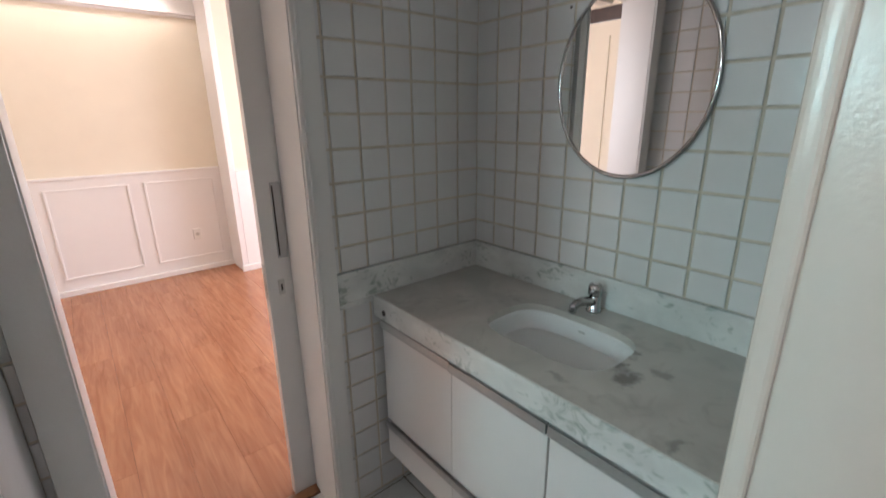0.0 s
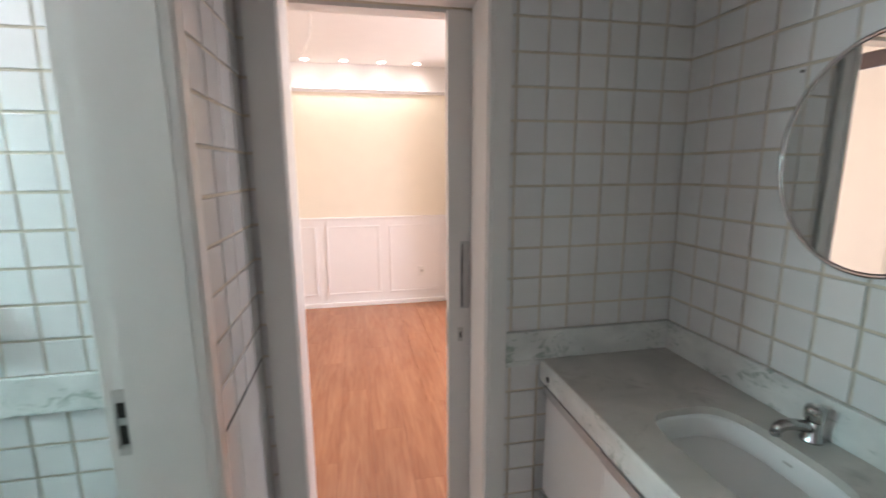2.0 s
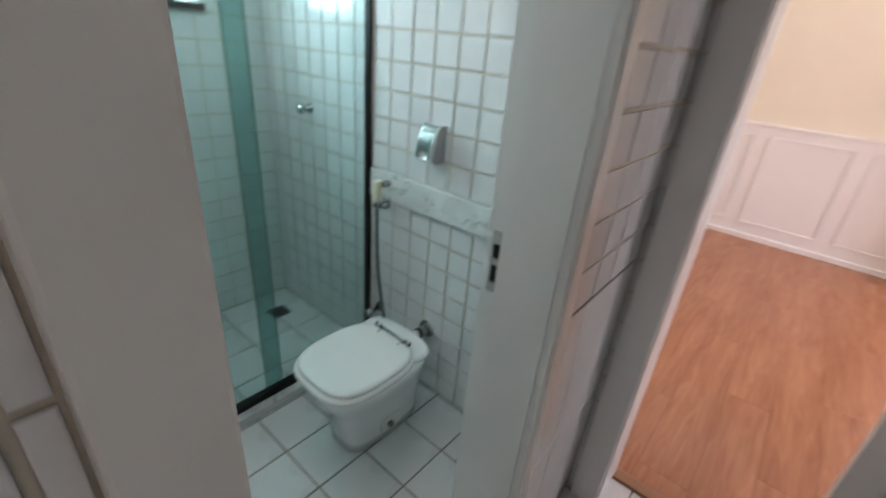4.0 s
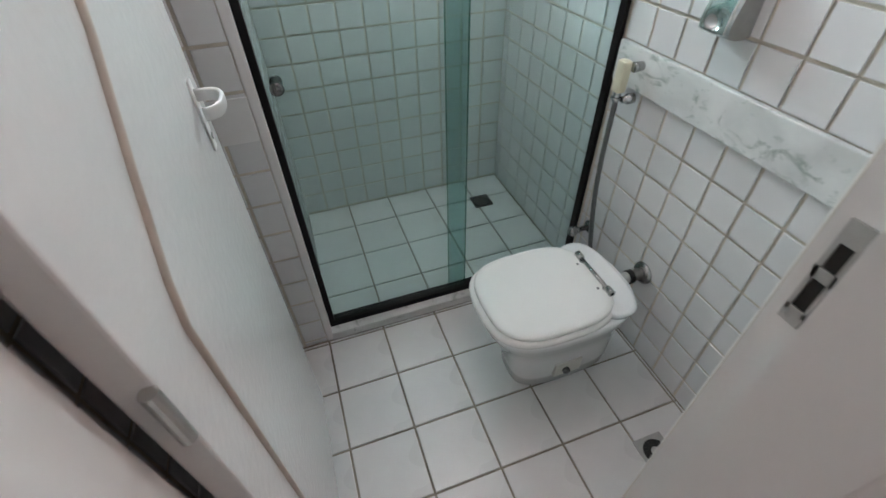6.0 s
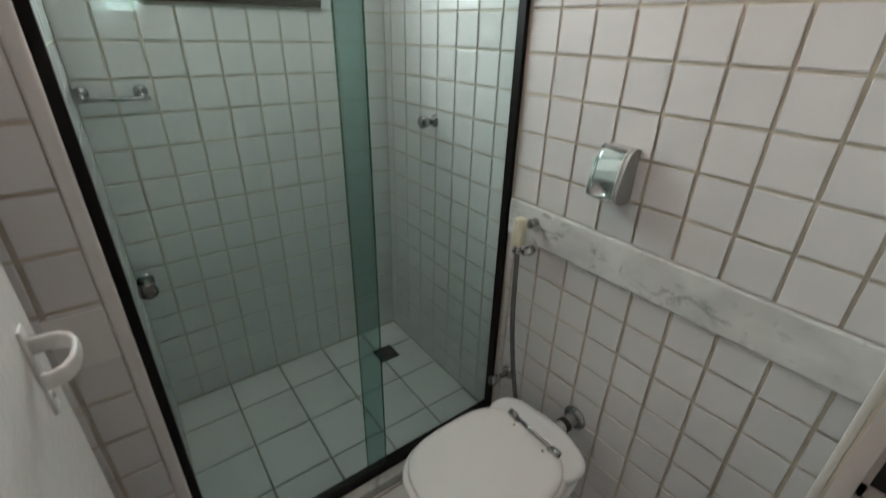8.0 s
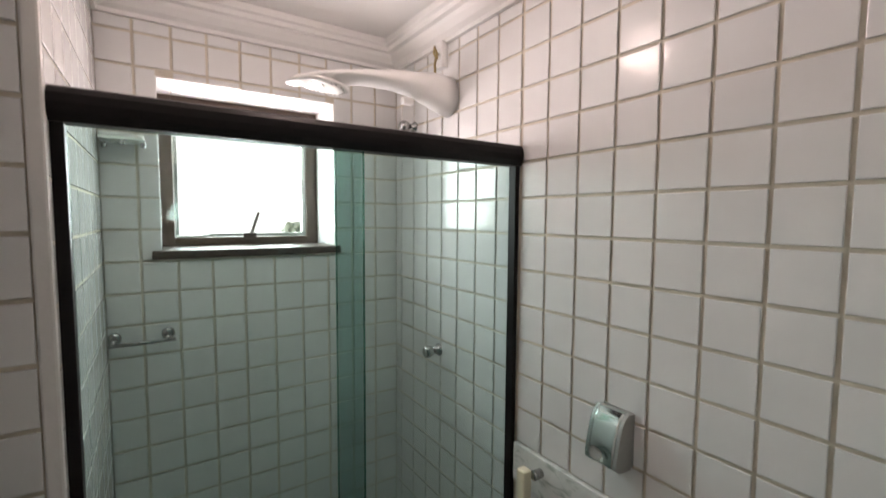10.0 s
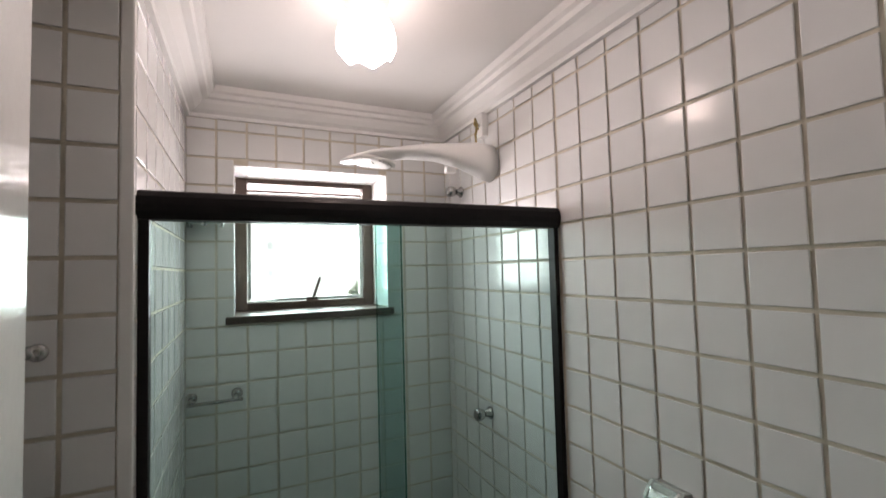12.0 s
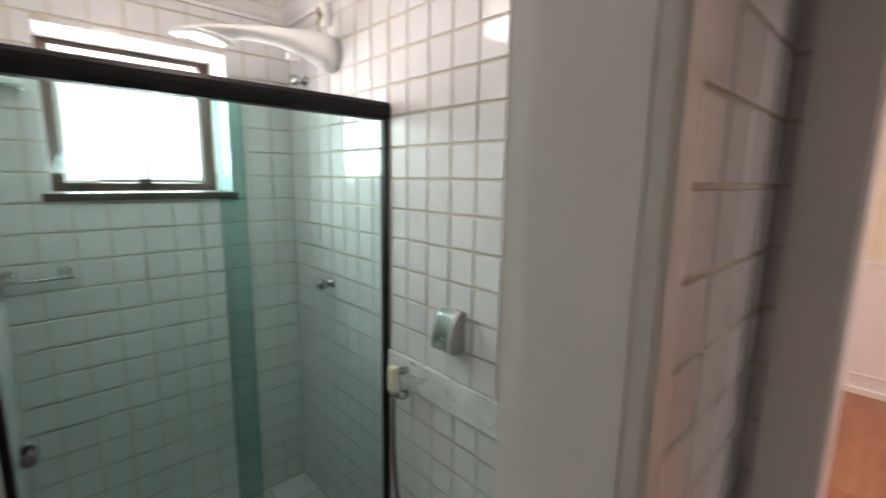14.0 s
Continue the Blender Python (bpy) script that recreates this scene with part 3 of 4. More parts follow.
outlet = thing("wall_outlet", "white wall outlet on the bedroom wainscot", "outlet", (0.830, YB - 0.024, 0.375))
part("plate", box(-0.036, 0.036, -0.008, 0.006, -0.055, 0.055, 0.003), PLASTIC, outlet)
part("socket", lathe(((0.018, -0.0095), (0.018, -0.0082)), "y", 16), STEEL, outlet)
closet = thing("door_3", "cream bedroom door standing closed under a dark transom", "door", (-0.925, 1.72, 0), kind="structure")
part("leaf", box(-0.03, 0.0, 0.0, 0.73, 0.01, 2.165, 0.003), CREAM, closet)
part("door_panel", box(0.0, 0.012, 0.32, 0.335, 0.1, 2.06, 0.003), CREAM, closet)
part("transom", box(-0.03, -0.005, 0.0, 0.73, 2.17, 2.268, 0.002), DARKWOOD, closet, "dark transom gap")
win2 = thing("window_2", "white framed bedroom window full of daylight", "window", kind="structure")
for b in ((3.22, 3.27, 2.20, 2.25, 0.75, 2.35), (3.22, 3.27, 4.35, 4.40, 0.75, 2.35), (3.22, 3.27, 2.25, 4.35, 0.75, 0.80), (3.22, 3.27, 2.25, 4.35, 2.30, 2.35), (3.22, 3.27, 3.28, 3.32, 0.80, 2.30)):
    part("window_frame", box(*b, 0.003), WAINSCOT, win2)
for dx in (-0.345, 0.035, 0.415, 0.790):
    dl = thing("downlight", "round recessed white ceiling downlight, switched on", "downlight", (dx, 4.74, TB), group="downlights in the bedroom ceiling")
    part("ring", lathe(((0.045, 0.0), (0.045, -0.006), (0.036, -0.008), (0.034, 0.0)), "z", 24), PLASTIC, dl)
    part("lens", lathe(((0.033, -0.001), (0.033, -0.004)), "z", 24), LED, dl)
wire = tagged(finish("ceiling_wire", tube([(-0.165, 3.20, 2.77), (-0.155, 3.20, 2.65), (-0.15, 3.20, 2.52), (-0.165, 3.20, 2.42), (-0.20, 3.20, 2.34), (-0.245, 3.20, 2.28)], 0.004, 6), PLASTIC, None, True),
              "loose white wire hanging from the bedroom ceiling", "wire")


# ---------------------------------------------------------------- washroom
def vanity():
    """Floating cabinet with three fronts over three drawers' fronts and aluminium pulls."""
    X0, D = 0.741, -0.019
    c = thing("vanity_cabinet", "white laminate vanity cabinet with aluminium edge pulls", "cabinet", (0, 0, 0))
    part("body", box(X0 + 0.02, XE - 0.012, 0.135, 1.262, 0.225 + D, 0.800 + D, 0.002), LAMINATE, c)
    for a, b in ((0.8895, 1.262), (0.540, 0.888), (0.140, 0.534)):
        dz = D + (0.004 if b > 1 else 0.0)
        f = part("door", box(X0, X0 + 0.018, a, b, 0.385 + D, 0.765 + dz, 0.002), LAMINATE, c)
        bm = box(X0 - 0.012, X0 + 0.016, a, b, 0.766 + dz, 0.772 + dz, 0.001)
        box(X0 - 0.012, X0 - 0.006, a, b, 0.772 + dz, 0.796 + dz, 0.001, bm=bm)
        box(X0 - 0.004, X0 + 0.016, a, b, 0.790 + dz, 0.797 + dz, 0.001, bm=bm)
        part("edge_pull", bm, ALU, f, "aluminium edge pull")
        g = part("drawer_front", box(X0, X0 + 0.018, a, b, 0.228 + D, 0.350 + D, 0.002), LAMINATE, c)
        bm = box(X0 - 0.010, X0 + 0.016, a, b, 0.352 + D, 0.358 + D, 0.001)
        box(X0 - 0.010, X0 - 0.005, a, b, 0.358 + D, 0.378 + D, 0.001, bm=bm)
        part("edge_pull", bm, ALU, g, "aluminium edge pull")
    return c


vanity()


def countertop():
    """Slab with a rounded cut-out, apron and splashbacks."""
    t = thing("countertop", "grey clouded marble countertop with pale apron", "countertop", (0, 0, 0))
    X0, X1, Y0, Y1, Z = 0.737, XE, 0.132, YN, 0.864
    cx, cy, hx, hy = 0.986, 0.702, 0.137, 0.206
    ring = superring(cx, cy, hx, hy, 3.4, 64)
    outer = []
    for px, py in ring:
        dx, dy = px - cx, py - cy
        k = min((X1 - cx) / dx if dx > 1e-6 else 9e9, (X0 - cx) / dx if dx < -1e-6 else 9e9, (Y1 - cy) / dy if dy > 1e-6 else 9e9, (Y0 - cy) / dy if dy < -1e-6 else 9e9)
        outer.append((cx + dx * k, cy + dy * k))
    bm = bmesh.new()
    top_i, low_i = [[bm.verts.new((x, y, z)) for x, y in ring] for z in (Z, Z - 0.022)]
    top_o, low_o = [[bm.verts.new((x, y, z)) for x, y in outer] for z in (Z, Z - 0.022)]
    n = len(ring)
    for k in range(n):
        j = (k + 1) % n
        bm.faces.new((top_i[k], top_i[j], top_o[j], top_o[k]))
        bm.faces.new((low_i[k], low_o[k], low_o[j], low_i[j]))
        bm.faces.new((top_i[k], low_i[k], low_i[j], top_i[j]))
        bm.faces.new((top_o[k], top_o[j], low_o[j], low_o[k]))
    # the slab's square corners
    for x, y in ((X0, Y0), (X0, Y1), (X1, Y0), (X1, Y1)):
        near = sorted(range(n), key=lambda q: (outer[q][0] - x) ** 2 + (outer[q][1] - y) ** 2)[:2]
        for loop in (top_o, low_o):
            bm.faces.new((loop[near[0]], loop[near[1]], bm.verts.new((x, y, loop[0].co.z))))
    part("slab", bm, COUNTER, t)
    part("apron", box(X0 - 0.004, X0 + 0.018, Y0, YN - 0.004, Z - 0.082, Z - 0.002, 0.004), MARBLE, t, "pale veined marble apron")
    part("overflow_hole", lathe(((0.010, -0.0065), (0.010, -0.0042)), "x", 20, (X0, 1.235, Z - 0.050)), DARK, t, "small dark round hole")
    part("overflow_ring", lathe(((0.012, -0.0055), (0.012, -0.0041)), "x", 20, (X0, 1.235, Z - 0.050)), STEEL, t)
    part("splashback", box(XE - 0.018, XE + G, Y0, YN - 0.020, Z + 0.0005, 0.969, 0.003), MARBLE, t, "pale green veined marble splashback")
    part("splashback", box(0.599, XE + G, YN - 0.019, YN + G, Z + 0.0005, 0.970, 0.003), MARBLE, t, "pale green veined marble splashback")
    part("splash_end", box(0.599, X0 - 0.006, YN - 0.018, YN + G, 0.843, Z, 0.003), MARBLE, t, "marble strip end beside the architrave")
    # the bowl
    b = thing("wash_basin", "white porcelain undermount wash basin, rounded rectangular", "basin", (0, 0, 0))
    rings = []
    for k, (sh, z) in enumerate(((1.10, Z - 0.0225), (1.005, Z - 0.0225), (0.985, Z - 0.035), (0.95, Z - 0.075), (0.88, Z - 0.110), (0.70, Z - 0.130), (0.40, Z - 0.137), (0.10, Z - 0.140))):
        rings.append([(x, y, z) for x, y in superring(cx, cy, hx * sh, hy * sh, 3.4 if k < 4 else 2.8, 64)])
    part("bowl", skin(rings, cap_first=False), PORCELAIN, b, "", True)
    part("drain", lathe(((0.020, 0.0), (0.022, 0.003), (0.014, 0.004)), "z", 24, (cx, cy, Z - 0.1405)), CHROME, b, "chrome drain ring", True)
    part("overflow", box(cx + hx * 0.965, cx + hx * 0.985, cy - 0.012, cy + 0.012, Z - 0.052, Z - 0.045, 0.002), STEEL, b, "small overflow slot")
    return t


countertop()


def faucet():
    f = thing("faucet", "small chrome pillar tap on the marble counter", "faucet", (1.194, 0.712, 0.864))
    f.rotation_euler.z = radians(-15)
    part("body", lathe(((0.024, 0.0), (0.024, 0.005), (0.021, 0.008), (0.021, 0.018), (0.018, 0.022), (0.018, 0.050), (0.015, 0.054)), "z", 28), CHROME, f, "", True)
    part("spout", tube([(-0.006, 0, 0.034), (-0.028, 0, 0.040), (-0.054, 0.0, 0.042), (-0.073, 0, 0.039), (-0.084, 0, 0.030), (-0.088, 0, 0.020)], [0.016, 0.015, 0.0145, 0.014, 0.0135, 0.012], 16), CHROME, f, "", True)
    part("aerator", lathe(((0.009, 0.0), (0.012, 0.002), (0.012, 0.010), (0.010, 0.012)), "z", 18, (-0.088, 0, 0.010)), CHROME, f, "", True)
    k = part("push_knob", lathe(((0.015, 0.054), (0.021, 0.056), (0.022, 0.062), (0.022, 0.084), (0.019, 0.091), (0.010, 0.094)), "z", 28), CHROME, f, "chrome push knob", True)
    part("cap", lathe(((0.009, 0.0935), (0.006, 0.096)), "z", 18), STEEL, k, "", True)


faucet()


def oval_mirror():
    m = thing("wall_mirror", "oval wall mirror in a thin chrome rim", "mirror", (XE - 0.001, 0.695, 1.558))
    n = 72
    hy, hz = 0.229, 0.268
    ringp = [(hy * math.cos(2 * math.pi * k / n), hz * math.sin(2 * math.pi * k / n)) for k in range(n)]
    part("glass", skin([[(-0.010, y, z) for y, z in ringp], [(-0.014, y, z) for y, z in ringp]]), MIRROR, m)
    part("back", skin([[(0.0, y * 0.96, z * 0.96) for y, z in ringp], [(-0.0098, y * 0.96, z * 0.96) for y, z in ringp]]), DARK, m)
    part("rim", tube([(-0.012, y, z) for y, z in ringp], 0.0065, 10, closed=True), CHROME, m, "thin chrome rim", True)


oval_mirror()
for hy, hz in ((0.907, 1.778), (0.494, 1.774)):
    tagged(finish("screw_hole", lathe(((0.0045, -0.0005), (0.0045, 0.004)), "x", 14, (XE - 0.004, hy, hz)), DARK), "dark drilled screw hole in the wall tiles", "hole", group="drilled holes beside the mirror")


# ---------------------------------------------------------------- toilet room
def shower_screen():
    s = thing("shower_screen", "green glass sliding shower screen in black aluminium", "shower screen", (0, 0, 0))
    rail = skin([[(XS + 0.020 * c + 0.004, y, 1.812 + 0.030 * d) for c, d in ((-1, -1), (1, -1), (1.35, -0.5), (1.45, 0), (1.35, 0.5), (1.0, 0.85), (0.4, 1), (-1, 1))] for y in (YS - 0.012, YN - 0.005)])
    part("top_rail", rail, BLACK, s, "black rounded top rail")
    for a, b in ((YS + 0.003, YS + 0.022), (YN - 0.018, YN - 0.003)):
        part("wall_profile", box(XS - 0.014, XS + 0.016, a, b, 0.058, 1.785, 0.002), BLACK, s)
    part("bottom_rail", box(XS - 0.018, XS + 0.022, YS + 0.003, YN - 0.003, 0.036, 0.060, 0.003), BLACK, s)
    for nm, a, b, dx in (("sliding_pane", YS + 0.010, 0.818, 0.010), ("fixed_pane", 0.760, YN - 0.010, -0.008)):
        g = part(nm, box(XS + dx - 0.004, XS + dx + 0.004, a, b, 0.058, 1.79), GREEN_GLASS, s, "green tinted tempered glass")
        e = b + 0.0002 if dx > 0 else a - 0.0022
        part("pane_edge", box(XS + dx - 0.004, XS + dx + 0.004, e, e + 0.002, 0.060, 1.789), GLASS_EDGE, g, "dark green polished glass edge")
    part("overlap_seal", box(XS - 0.003, XS + 0.005, 0.762, 0.816, 0.061, 1.788), SEAL, s, "deep green strip where the panes overlap")
    k = part("door_knob", lathe(((0.006, 0.014), (0.013, 0.016), (0.014, 0.022), (0.009, 0.026), (0.009, 0.032), (0.016, 0.036), (0.017, 0.044), (0.012, 0.048)), "x", 24, (XS, 0.316, 0.960)), DARK_CHROME, s, "dark chrome knob", True)
    part("inner_knob", lathe(((0.006, -0.006 + 0.010), (0.015, -0.010 + 0.012), (0.016, -0.018 + 0.01), (0.010, -0.030 + 0.01)), "x", 24, (XS, 0.316, 0.960)), DARK_CHROME, k, "", True)


shower_screen()
trim("shower_kerb", box(XS - 0.035, XP + 0.004, YS - 0.002, YN, -0.004, 0.036, 0.004), MARBLE, "pale stone kerb under the shower screen", "kerb")
trim("corner_bead", box(XP - 0.012, XP + 0.004, YS - 0.020, YS + 0.004, 0.0, 2.255, 0.004), PAINT, "pale corner bead of the tiled pier", "trim")
marble_strip = tagged(finish("marble_strip", box(-1.314, XT, YN - 0.016, YN + G, 0.836, 0.952, 0.004), MARBLE), "pale green veined marble strip along the tiled wall", "wall strip")


def toilet():
    t = thing("toilet", "white porcelain toilet with closed lid", "toilet", (-0.945, 0, 0))
    # y runs from the front of the bowl to the wall
    def ring(z, y0, y1, hx, power=3.0):
        return [(x, y, z) for x, y in superring(0, (y0 + y1) / 2, hx, (y1 - y0) / 2, power, 56)]
    part("bowl", skin([ring(0.0, 0.83, 1.20, 0.100, 3.4), ring(0.05, 0.825, 1.205, 0.103, 3.4), ring(0.16, 0.800, 1.203, 0.116, 3.2), ring(0.24, 0.765, 1.205, 0.140, 3.0), ring(0.30, 0.728, 1.206, 0.163, 2.9),
                       ring(0.335, 0.716, 1.206, 0.174, 2.9), ring(0.348, 0.714, 1.206, 0.175, 2.9), ring(0.355, 0.720, 1.202, 0.170, 2.9)]), PORCELAIN, t, "", True)
    part("seat", skin([ring(0.354, 0.716, 1.118, 0.170, 3.0), ring(0.358, 0.708, 1.122, 0.177, 3.0), ring(0.368, 0.706, 1.123, 0.178, 3.0), ring(0.376, 0.712, 1.120, 0.173, 3.0)]), SEAT, t, "white plastic seat ring", True)
    part("lid", skin([ring(0.3755, 0.728, 1.104, 0.162, 3.1), ring(0.379, 0.722, 1.110, 0.168, 3.1), ring(0.387, 0.722, 1.110, 0.168, 3.1), ring(0.393, 0.728, 1.105, 0.163, 3.1), ring(0.396, 0.745, 1.092, 0.148, 3.1), ring(0.397, 0.80, 1.08, 0.10, 3.0)]),
         SEAT, t, "closed white lid", True)
    part("deck", skin([ring(0.350, 1.030, 1.180, 0.160, 2.7), ring(0.368, 1.028, 1.184, 0.164, 2.7), ring(0.376, 1.032, 1.180, 0.160, 2.7), ring(0.378, 1.045, 1.170, 0.148, 2.7)]), PORCELAIN, t, "flat porcelain deck behind the lid", True)
    hg = part("hinge_bar", tube([(-0.085, 1.088, 0.404), (0.103, 1.088, 0.404)], 0.0065, 12), CHROME, t, "chrome hinge bar", True)
    for sx in (-1, 1):
        part("hinge_end", tube([(sx * 0.094 + 0.009, 1.088, 0.404), (sx * 0.068 + 0.009, 1.088, 0.404)], 0.011, 12), CHROME, hg, "", True)
        part("hinge_screw", lathe(((0.004, 0.395), (0.004, 0.400), (0.002, 0.401)), "z", 10, (sx * 0.055 + 0.009, 1.066, 0)), CHROME, hg, "", True)
        part("hinge_post", lathe(((0.009, 0.380), (0.009, 0.402)), "z", 14, (sx * 0.062 + 0.009, 1.088, 0)), CHROME, hg, "", True)
    part("side_bolt", lathe(((0.013, 0.100), (0.013, 0.128), (0.009, 0.131)), "x", 16, (0, 0.985, 0.085)), DARK_CHROME, t, "dark steel fixing bolt", True)
    part("bolt_patch", box(0.098, 0.1165, 0.945, 1.045, 0.055, 0.120, 0.003), AGED_WHITE, t, "dull sealant patch")


toilet()


def supply_pipe():
    p = thing("flush_pipe", "chrome flush pipe with wall flange behind the toilet", "pipe", (-0.948, YN, 0.314))
    part("flange", lathe(((0.040, 0.001), (0.040, -0.007), (0.032, -0.016), (0.024, -0.019)), "y", 28), CHROME, p, "", True)
    part("pipe", lathe(((0.020, 0.0), (0.020, -0.13)), "y", 24), STEEL, p, "", True)
    part("collar", lathe(((0.021, -0.048), (0.024, -0.050), (0.024, -0.066), (0.021, -0.068)), "y", 24), DARK, p, "dark rubber collar", True)


supply_pipe()


def angle_valve():
    v = thing("angle_valve", "chrome angle valve on the tiled wall", "valve", (-1.253, YN, 0.276))
    part("flange", lathe(((0.027, 0.0), (0.027, -0.005), (0.016, -0.014)), "y", 24), CHROME, v, "", True)
    part("body", lathe(((0.011, -0.010), (0.011, -0.050), (0.014, -0.052), (0.014, -0.064)), "y", 20), CHROME, v, "", True)
    part("wheel", lathe(((0.010, -0.064), (0.019, -0.068), (0.020, -0.084), (0.013, -0.092)), "y", 20), CHROME, v, "chrome handwheel", True)


angle_valve()


def bidet_spray():
    b = thing("bidet_spray", "ivory hand spray with a steel hose on the marble strip", "hand spray", (-1.205, YN - 0.016, 0.908))
    part("bracket", lathe(((0.014, 0.0), (0.014, -0.028), (0.011, -0.030)), "y", 20, (0.004, 0, 0.002)), CHROME, b, "chrome bracket", True)
    part("spray_head", box(-0.034, 0.000, -0.058, -0.028, -0.074, 0.018, 0.008), IVORY, b, "aged ivory plastic spray head")
    hs = [(-0.016, -0.043, -0.100 - 0.56 * k / 24) for k in range(25)]
    hs = [(x + 0.070 * k / 24, y - 0.02 * math.sin(k / 24 * 3.1), z) for k, (x, y, z) in enumerate(hs)]
    part("hose", tube(hs, [0.0085 if k % 2 else 0.0076 for k in range(25)], 10), HOSE, b, "flexible steel hose", True)
    part("connector", lathe(((0.009, -0.104), (0.011, -0.100), (0.011, -0.074), (0.008, -0.072)), "z", 16, (-0.016, -0.043, 0)), CHROME, b, "", True)
    c = part("holder", lathe(((0.016, 0.0), (0.016, -0.020), (0.010, -0.024), (0.010, -0.036)), "y", 20, (0.002, 0, -0.092)), CHROME, b, "chrome holder", True)
    part("holder_ring", tube([(-0.016 + 0.014 * math.cos(a), -0.043 + 0.014 * math.sin(a), -0.092) for a in (2 * math.pi * k / 16 for k in range(16))], 0.004, 8, closed=True), CHROME, c, "", True)


bidet_spray()


def paper_dispenser():
    d = thing("paper_dispenser", "chromed toilet paper holder with curved cover", "paper holder", (-0.968, YN, 1.122))
    part("back_plate", box(-0.043, 0.040, -0.012, 0.0, -0.064, 0.064, 0.004), ZINC, d)
    prof = ((-0.012, 0.064), (-0.026, 0.066), (-0.040, 0.056), (-0.051, 0.038), (-0.059, 0.012), (-0.065, -0.014), (-0.069, -0.040), (-0.068, -0.054), (-0.058, -0.062), (-0.040, -0.066), (-0.012, -0.066))
    fine = []
    for (y0, z0), (y1, z1) in zip(prof, prof[1:]):
        fine += [(y0 + (y1 - y0) * k / 4, z0 + (z1 - z0) * k / 4) for k in range(4)]
    fine.append(prof[-1])
    columns = []
    for k in range(25):
        x = -0.037 + 0.068 * k / 24
        side = min(k, 24 - k)
        columns.append([(x, y + (0.004 if side == 0 else 0.0) + (0.013 * math.exp(-((x + 0.003) / 0.019) ** 2 - ((z + 0.038) / 0.015) ** 2) if y < -0.045 else 0.0), z) for y, z in fine])
    part("cover", skin(columns), LIT_CHROME, d, "chrome cover with a moulded finger dip, window reflection put into its colour", True)
    # the right cheek takes the duller metal to paint in its dimmer side
    for x in (-0.044, 0.032):
        part("side_cap", skin([[(x + s, y * 0.98, z * 1.0) for y, z in prof] for s in (0.0, 0.001, 0.007, 0.008)]), LIT_CHROME if x < 0 else ZINC, d, "metal side cheek, the right one dimmed by a darker colour")


paper_dispenser()


def towel_bar():
    t = thing("towel_bar", "short chrome towel bar on the window wall", "towel bar", (XK, 0.361, 1.226))
    part("bar", tube([(0.036, -0.095, -0.012), (0.036, 0.095, -0.012)], 0.0065, 12), CHROME, t, "", True)
    for sy in (-0.074, 0.074):
        q = part("bracket", lathe(((0.020, 0.0), (0.020, 0.008), (0.011, 0.014)), "x", 22, (0, sy, 0.004)), CHROME, t, "", True)
        part("bracket_arm", tube([(0.008, sy, 0.004), (0.038, sy, -0.010)], 0.009, 12), CHROME, q, "", True)
    return t


towel_bar()


def hook(place, name="shower_valve", label="chrome shower valve knob on the tiled wall", category="valve"):
    h = thing(name, label, category, place)
    part("flange", lathe(((0.024, 0.0), (0.024, -0.006), (0.015, -0.014), (0.011, -0.030)), "y", 24), CHROME, h, "", True)
    part("knob", lathe(((0.011, -0.030), (0.020, -0.036), (0.023, -0.050), (0.021, -0.064), (0.012, -0.070)), "y", 24), CHROME, h, "chrome knob", True)


hook((-1.752, YN, 1.121))
hook((-1.945, YN, 1.997))


def soap_dish():
    """A small frosted glass shelf held by chrome clips."""
    d = thing("soap_shelf", "small frosted glass soap shelf with chrome clips in the shower corner", "soap shelf", (XK, 0.334, 1.862))
    part("plate", box(0.004, 0.108, -0.058, 0.054, -0.004, 0.004, 0.002), SHELF_GLASS, d, "pale green frosted glass")
    # a white tube paints the brightness along the glass edge
    part("lip", tube([(0.012, -0.056, 0.010), (0.090, -0.056, 0.010), (0.104, -0.046, 0.010), (0.104, 0.042, 0.010), (0.090, 0.052, 0.010), (0.012, 0.052, 0.010)], 0.004, 8), PLASTIC, d, "white rim drawn for the bright edge of the glass", True)
    for sx, sy in ((0.098, 0.0), (0.012, -0.050), (0.060, 0.052)):
        part("clip", lathe(((0.006, -0.020), (0.008, -0.018), (0.008, -0.004), (0.005, 0.006)), "z", 14, (sx, sy, 0)), CHROME, d, "", True)


soap_dish()


